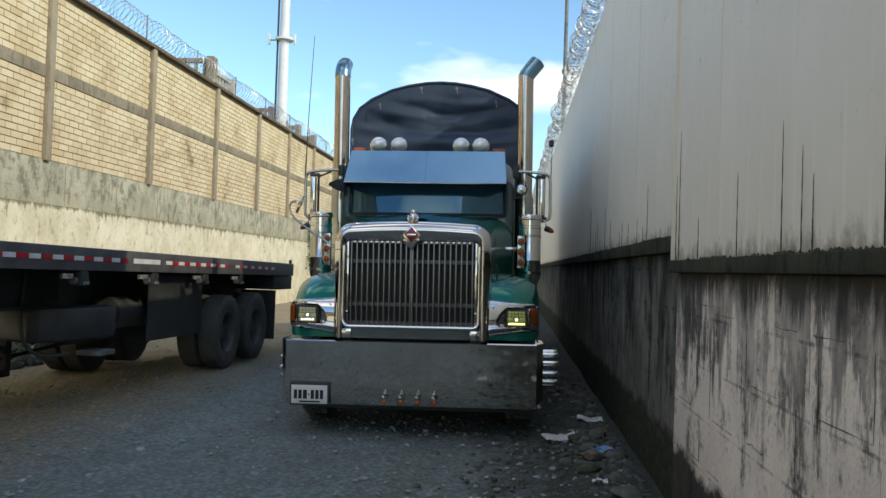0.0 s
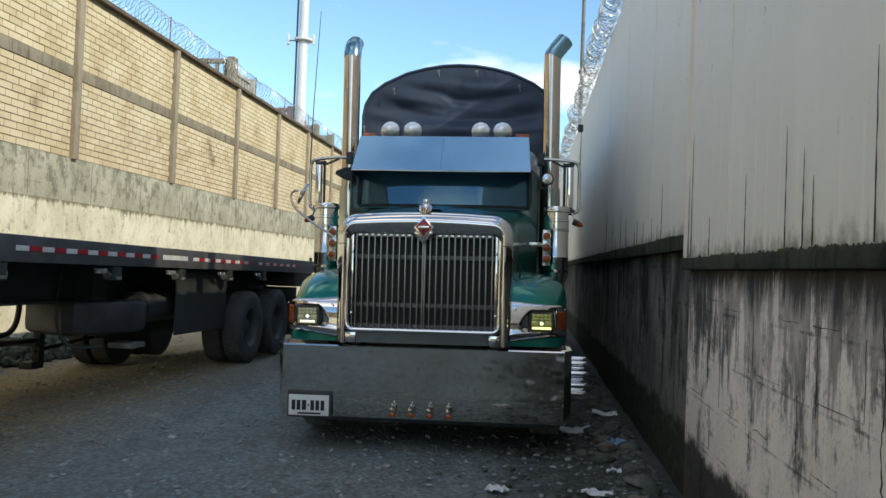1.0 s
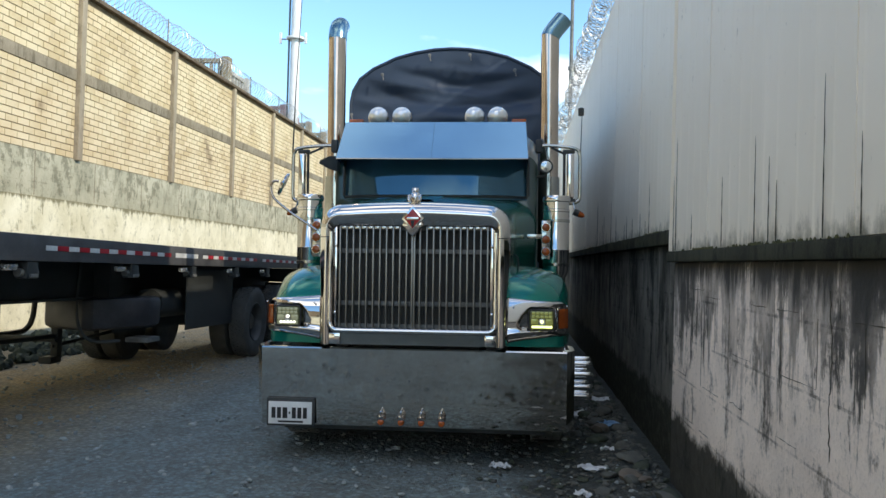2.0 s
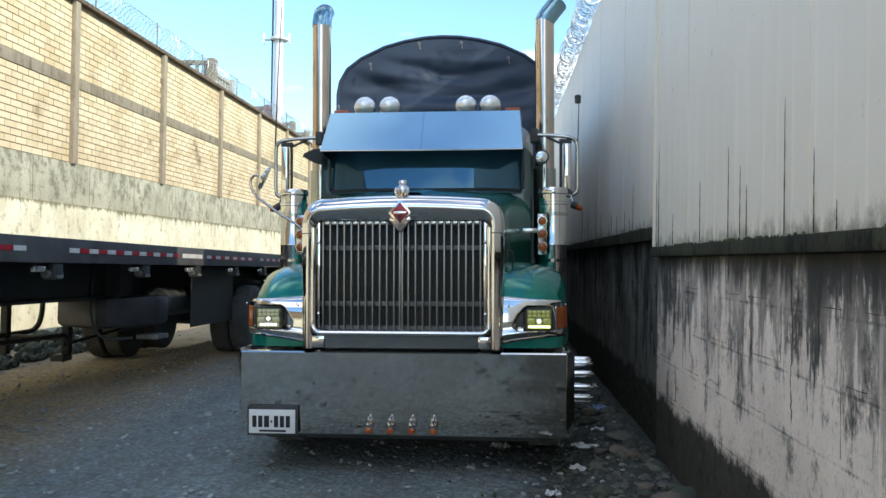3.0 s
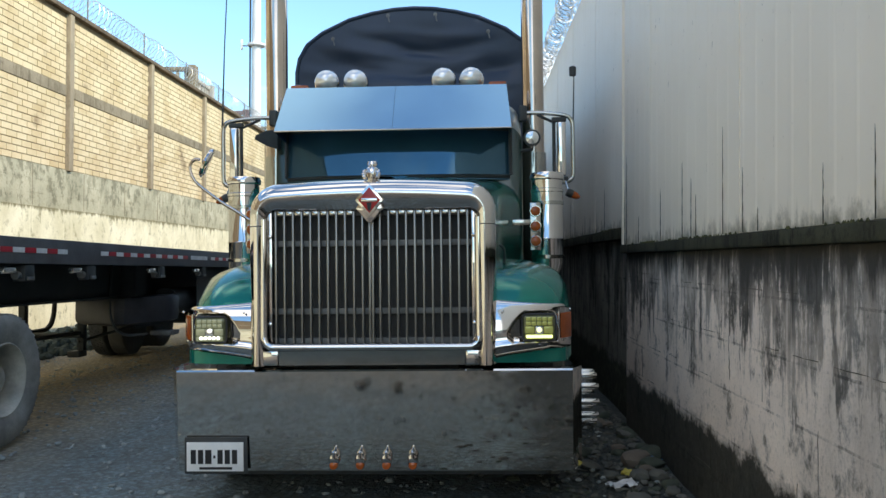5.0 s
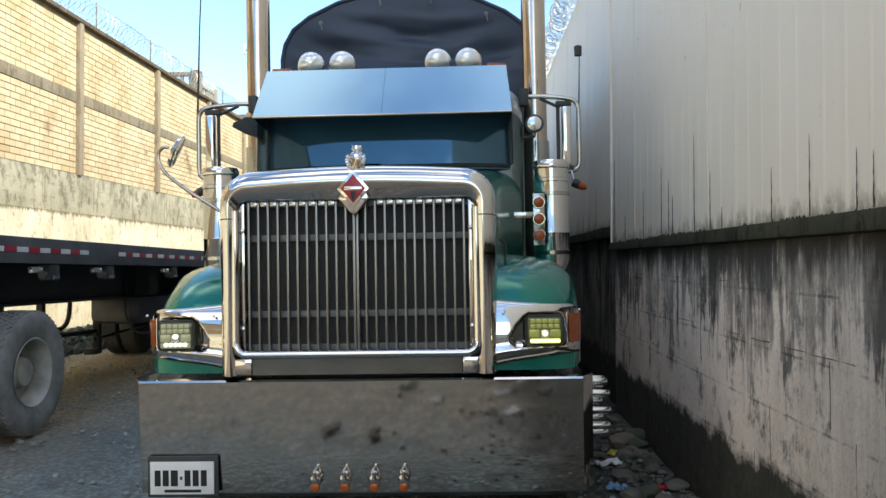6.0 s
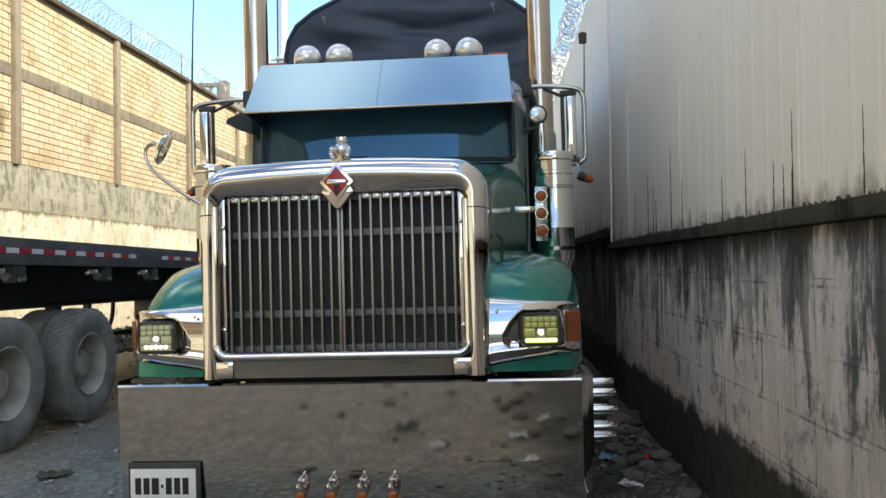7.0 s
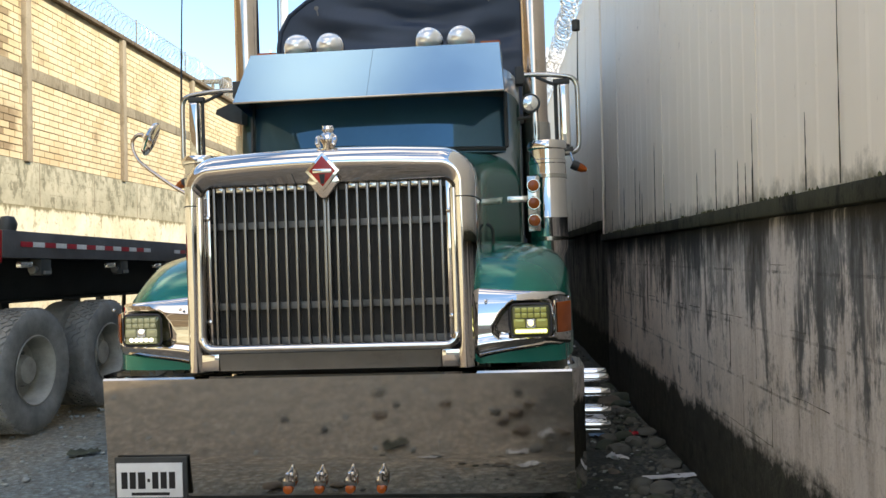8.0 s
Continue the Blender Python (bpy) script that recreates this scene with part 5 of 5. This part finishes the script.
def cargo():
    """The load body behind the cab, under its tarpaulin."""
    ob = thing("cargo_body", "high cargo body covered by a laced black tarpaulin", "cargo body")
    arch = [(-1.19, 1.35), (-1.19, 2.2), (-1.19, 3.0), (-1.187, 3.36), (-1.16, 3.50), (-1.08, 3.64), (-0.92, 3.76), (-0.65, 3.885), (-0.42, 3.945), (-0.2, 3.98), (0, 3.99)]
    arch += [(-x, z) for x, z in arch[:-1][::-1]]
    bm = bmesh.new()
    rows = [[(x, y, z - (0.03 * math.sin(y * 4.5) ** 2 if z > 3.4 else 0)) for x, z in arch] for y in [3.42 + 0.35 * k for k in range(24)]]
    loft(rows, bm)
    tarp = part("tarpaulin", bm, TARP, ob, "black tarpaulin roof")
    # front flap: slack cloth with sagging folds
    bm = bmesh.new()
    n, m = 100, 120
    grid = []
    for j in range(m + 1):
        v = j / m
        row = []
        for i in range(n + 1):
            u = i / n
            k = u * (len(arch) - 1)
            a, b = arch[int(min(k, len(arch) - 2))], arch[int(min(k, len(arch) - 2)) + 1]
            f = k - int(min(k, len(arch) - 2))
            x, zt = a[0] + (b[0] - a[0]) * f, a[1] + (b[1] - a[1]) * f
            xx = x * (1 - 0.0 * v)
            zz = 1.35 + (zt - 1.35) * v
            sag = 0.04 * math.sin(7.5 * (zz - 0.28 * (xx / 1.2) ** 2 * -1) + 2.2 * noise.noise((xx * 1.3, zz * 1.1, 0)))
            fold = 0.05 * noise.noise((xx * 1.6, zz * 3.5, 4)) + 0.018 * noise.noise((xx * 3, zz * 7, 9))
            for c0, up_, a_, w_ in ((3.74, 0.10, 0.05, 0.05), (3.60, 0.16, -0.07, 0.045), (3.47, 0.12, 0.06, 0.05), (3.30, 0.16, -0.08, 0.05), (3.16, 0.1, 0.06, 0.06)):
                zc = c0 + up_ * ((xx - 0.1) / 0.9) ** 2 - 0.05 * xx + 0.04 * noise.noise((xx * 2.2, c0 * 9, 1))
                fold -= 0.6 * a_ * math.exp(-(((zz - zc) / w_) ** 2)) * (0.6 + 0.6 * noise.noise((xx * 1.5 + c0 * 7, 0, 3)))
            edge = min(1.0, 6 * (1 - v), 3 * (1 - abs(xx) / 1.2) + 0.1)
            row.append((xx, 3.40 + (sag + fold) * max(0.0, edge) - 0.03 * (1 - v), zz))
        grid.append(row)
    loft(grid, bm)
    flap = part("front_flap", bm, TARP, ob, "slack black front flap with folds")
    part("hem", tube([(x, 3.40, z) for x, z in arch], 0.02, 8), TARP, ob)
    for x, z in ((-0.80, 3.62), (-0.25, 3.84), (0.22, 3.84), (0.74, 3.66), (-1.16, 3.15), (1.16, 3.15)):
        part("eyelet", lathe([(0.01, -0.004), (0.02, 0.0), (0.02, 0.006), (0.01, 0.01)], Matrix.Translation((x, 3.30, z + 0.05)) @ Matrix.Rotation(radians(90), 4, "X"), 12), DUSTY, flap)
        part("lace", tube([(x, 3.295, z + 0.05), (x + 0.015, 3.29, z - 0.02)], 0.007, 5), DUSTY, flap)
    part("bed", box(-1.2, 1.2, 3.44, 11.6, 1.0, 1.36, 0.01), BLACK, ob)
    part("tail_wall", box(-1.18, 1.18, 11.4, 11.45, 1.36, 3.3), TARP, ob)
    part("beam", box(-0.5, 0.5, 5.3, 11.4, 0.8, 1.0, 0.01), BLACK, ob)
    return ob


load = cargo()
LOAD_WHEELS = [wheel(load, s * 1.05, y, 0.51, s, 0.51, 0.27, DUSTY, True) for s in (-1, 1) for y in (9.2, 10.5)]


# ---- stones and litter by the wall ----
def stones():
    rng = random.Random(11)
    kinds = []
    for k, (mat_, label) in enumerate(((STONE, "rounded grey river stone"), (STONE_BROWN, "rounded dark brown river stone"), (STONE_DARK, "dark mossy stone"), (STONE, "flat grey stone"))):
        me = finish(pebble(rng, 0.1, 0.45 if k == 3 else 0.62), "stone", mat_)
        kinds.append((me, label))
    spots = [(1.14, 3.72, 1.0, 1), (1.27, 3.86, 1.0, 2), (1.22, 3.6, 0.8, 2), (1.2, 3.3, 0.7, 0)]
    for _ in range(120):
        y = rng.uniform(0.2, 10.5)
        x = 1.27 - abs(rng.gauss(0, 0.24))
        spots.append((x, y, rng.uniform(0.22, 0.8), rng.choice((0, 0, 2, 2, 3, 1))))
    for _ in range(26):
        spots.append((rng.uniform(-1.6, 0.7), rng.uniform(-2.4, 0.1), rng.uniform(0.25, 0.6), rng.choice((0, 1, 1, 3))))
    for x, y, s, k in spots:
        me, label = kinds[k]
        ob = tagged(new("stone", me), label + " lying by the wall", "stone", "stones by the wall")
        h = 0.07 * max(0.0, min(1.0, (x - 0.55) / 0.7)) - 0.03
        ob.matrix_world = pose(x, y, h + 0.035 * s, rng.uniform(-12, 12), rng.uniform(-12, 12), rng.uniform(0, 360)) @ Matrix.Scale(s, 4)


stones()


def litter():
    rng = random.Random(21)
    for x, y, w, d, mat_, name, label in (
        (0.83, 7.46, 0.34, 0.24, PAPER, "plastic_sheet", "crumpled white plastic sheet on the gravel"),
        (1.15, 8.25, 0.24, 0.2, PAPER, "plastic_sheet", "crumpled white plastic sheet on the gravel"),
        (1.12, 6.9, 0.2, 0.16, PAPER_BLUE, "wrapper", "crumpled blue and white wrapper"),
        (1.0, 5.9, 0.1, 0.08, PAPER, "paper_scrap", "torn white paper scrap"),
        (0.16, 5.37, 0.15, 0.1, PAPER, "paper_scrap", "folded white paper scrap"),
        (0.83, 5.35, 0.2, 0.1, PAPER, "paper_scrap", "torn white paper scrap"),
        (0.72, 4.7, 0.12, 0.06, PAPER, "paper_scrap", "torn white paper scrap"),
        (1.05, 3.42, 0.14, 0.07, PAPER_YELLOW, "wrapper", "crumpled yellow wrapper on the gravel"),
        (1.24, 3.72, 0.12, 0.12, PAPER_BLUE, "wrapper", "crumpled blue and white wrapper"),
        (0.95, 3.2, 0.2, 0.12, PAPER, "plastic_sheet", "dirty clear plastic scrap"),
        (1.18, 1.35, 0.34, 0.07, PAPER, "board", "pale broken board offcut"),
        (0.95, 1.9, 0.14, 0.1, PAPER, "paper_scrap", "torn white paper scrap"),
        (0.9, 2.6, 0.1, 0.1, PAPER_BLUE, "wrapper", "crumpled blue wrapper on the gravel"),
        (1.15, 2.5, 0.07, 0.05, TAPE_RED, "wrapper", "small red wrapper on the gravel"),
        (0.5, 4.1, 0.1, 0.05, PAPER, "paper_scrap", "torn white paper scrap"),
        (-2.9, 2.2, 0.22, 0.1, STONE_DARK, "rag", "dark flat rag on the ground"),
        (-0.3, -0.75, 0.12, 0.05, PAPER, "paper_scrap", "torn white paper scrap"),
        (0.25, -0.95, 0.13, 0.07, PAPER, "paper_scrap", "torn white paper scrap"),
        (0.32, -0.45, 0.16, 0.08, PAPER, "paper_scrap", "folded white paper scrap"),
        (-0.55, -1.1, 0.16, 0.1, STONE_DARK, "rag", "dark flat rag on the ground"),
        (0.45, -1.3, 0.1, 0.06, PAPER, "paper_scrap", "torn white paper scrap"),
    ):
        bm = bmesh.new()
        n = 7
        seed = rng.random() * 40
        flat = 0.2 if name == "board" else 1.0
        rows = []
        for thick in (0.004, 0.0):
            rows.append([[(w * (i / n - 0.5) + 0.02 * flat * noise.noise((i, j, seed)), d * (j / n - 0.5) + 0.02 * flat * noise.noise((j, i, seed + 9)), thick + 0.012 + 0.045 * flat * max(-0.2, noise.noise((i * 0.55, j * 0.55, seed + 3)))) for i in range(n + 1)] for j in range(n + 1)])
        loft(rows[0], bm)
        loft(rows[1], bm)
        ob = solid(name, bm, mat_, label, "litter", "litter by the wall")
        h = 0.07 * max(0.0, min(1.0, (x - 0.55) / 0.7)) - 0.02
        ob.matrix_world = pose(x, y, h, 0, 0, rng.uniform(-50, 50))


litter()


# ---- bricks, last: two bays piece by piece, the rest joined ----
def bricks():
    rng = random.Random(8)
    course, length = 0.124, 0.325
    whole = finish(box(-0.05, 0.0, 0.009, length - 0.009, 0.009, course - 0.009), "brick", BRICK, False)
    verts, faces = [], []
    for a, b in zip(COLUMNS, COLUMNS[1:]):
        if b < 4 or a > 50:
            continue
        for z0, z1 in ((3.262, 4.753), (4.977, 6.44)):
            near = 10 < a < 11
            for j in range(int((z1 - z0) / course)):
                y = a + 0.1 - (0.5 * length if j % 2 else 0)
                while y < b - 0.11:
                    y0, y1 = max(y, a + 0.1), min(y + length, b - 0.1)
                    z = z0 + j * course
                    if y1 - y0 > 0.06:
                        proud = rng.uniform(-0.004, 0.004)
                        if near and y1 - y0 > length - 0.01:
                            ob = new("brick", whole)
                            ob.parent, ob.location = west, (WALL_X - 0.004 + proud, y0, z)
                        else:
                            k = len(verts)
                            x0, x1 = WALL_X - 0.05, WALL_X - 0.004 + proud
                            verts += [(x, yy, zz) for x in (x0, x1) for yy in (y0 + 0.009, y1 - 0.009) for zz in (z + 0.009, z + course - 0.009)]
                            faces += [(k + 4, k + 6, k + 7, k + 5), (k, k + 4, k + 5, k + 1), (k + 2, k + 3, k + 7, k + 6), (k + 1, k + 5, k + 7, k + 3), (k, k + 2, k + 6, k + 4)]
                    y += length
    tagged(pydata("brickwork", verts, faces, BRICK, west), kind="stuff")


bricks()


# ---- what moves ----
TRUCK = [
    (0.0, -0.548, 7.313, 1.48), (0.5, -0.507, 6.813, 1.16), (1.0, -0.493, 6.285, 1.0),
    (2.5, -0.497, 4.877, -0.07), (3.0, -0.522, 4.449, -0.69), (3.5, -0.548, 3.991, -0.75),
    (4.0, -0.571, 3.506, -0.46), (4.5, -0.581, 3.051, -0.5), (6.0, -0.562, 1.649, -0.26),
    (6.5, -0.58, 1.205, -0.31), (7.0, -0.589, 0.743, -0.65), (7.5, -0.604, 0.419, -0.92), (8.0, -0.615, 0.278, -0.86),
]


def motions():
    rows = [(t, pose(x, y, 0, 0, -0.9, yaw)) for t, x, y, yaw in TRUCK]
    walk(semi, rows)
    walk(load, rows)
    times = [0.4 * k for k in range(21)]
    for w in TRUCK_WHEELS + LOAD_WHEELS:
        at = w.location.copy()
        turned = [(7.313 - float(np.interp(t, [r[0] for r in TRUCK], [r[2] for r in TRUCK]))) / 0.51 for t in times]
        walk(w, [(t, Matrix.Translation(at) @ Matrix.Rotation(a, 4, "X")) for t, a in zip(times, turned)])


motions()
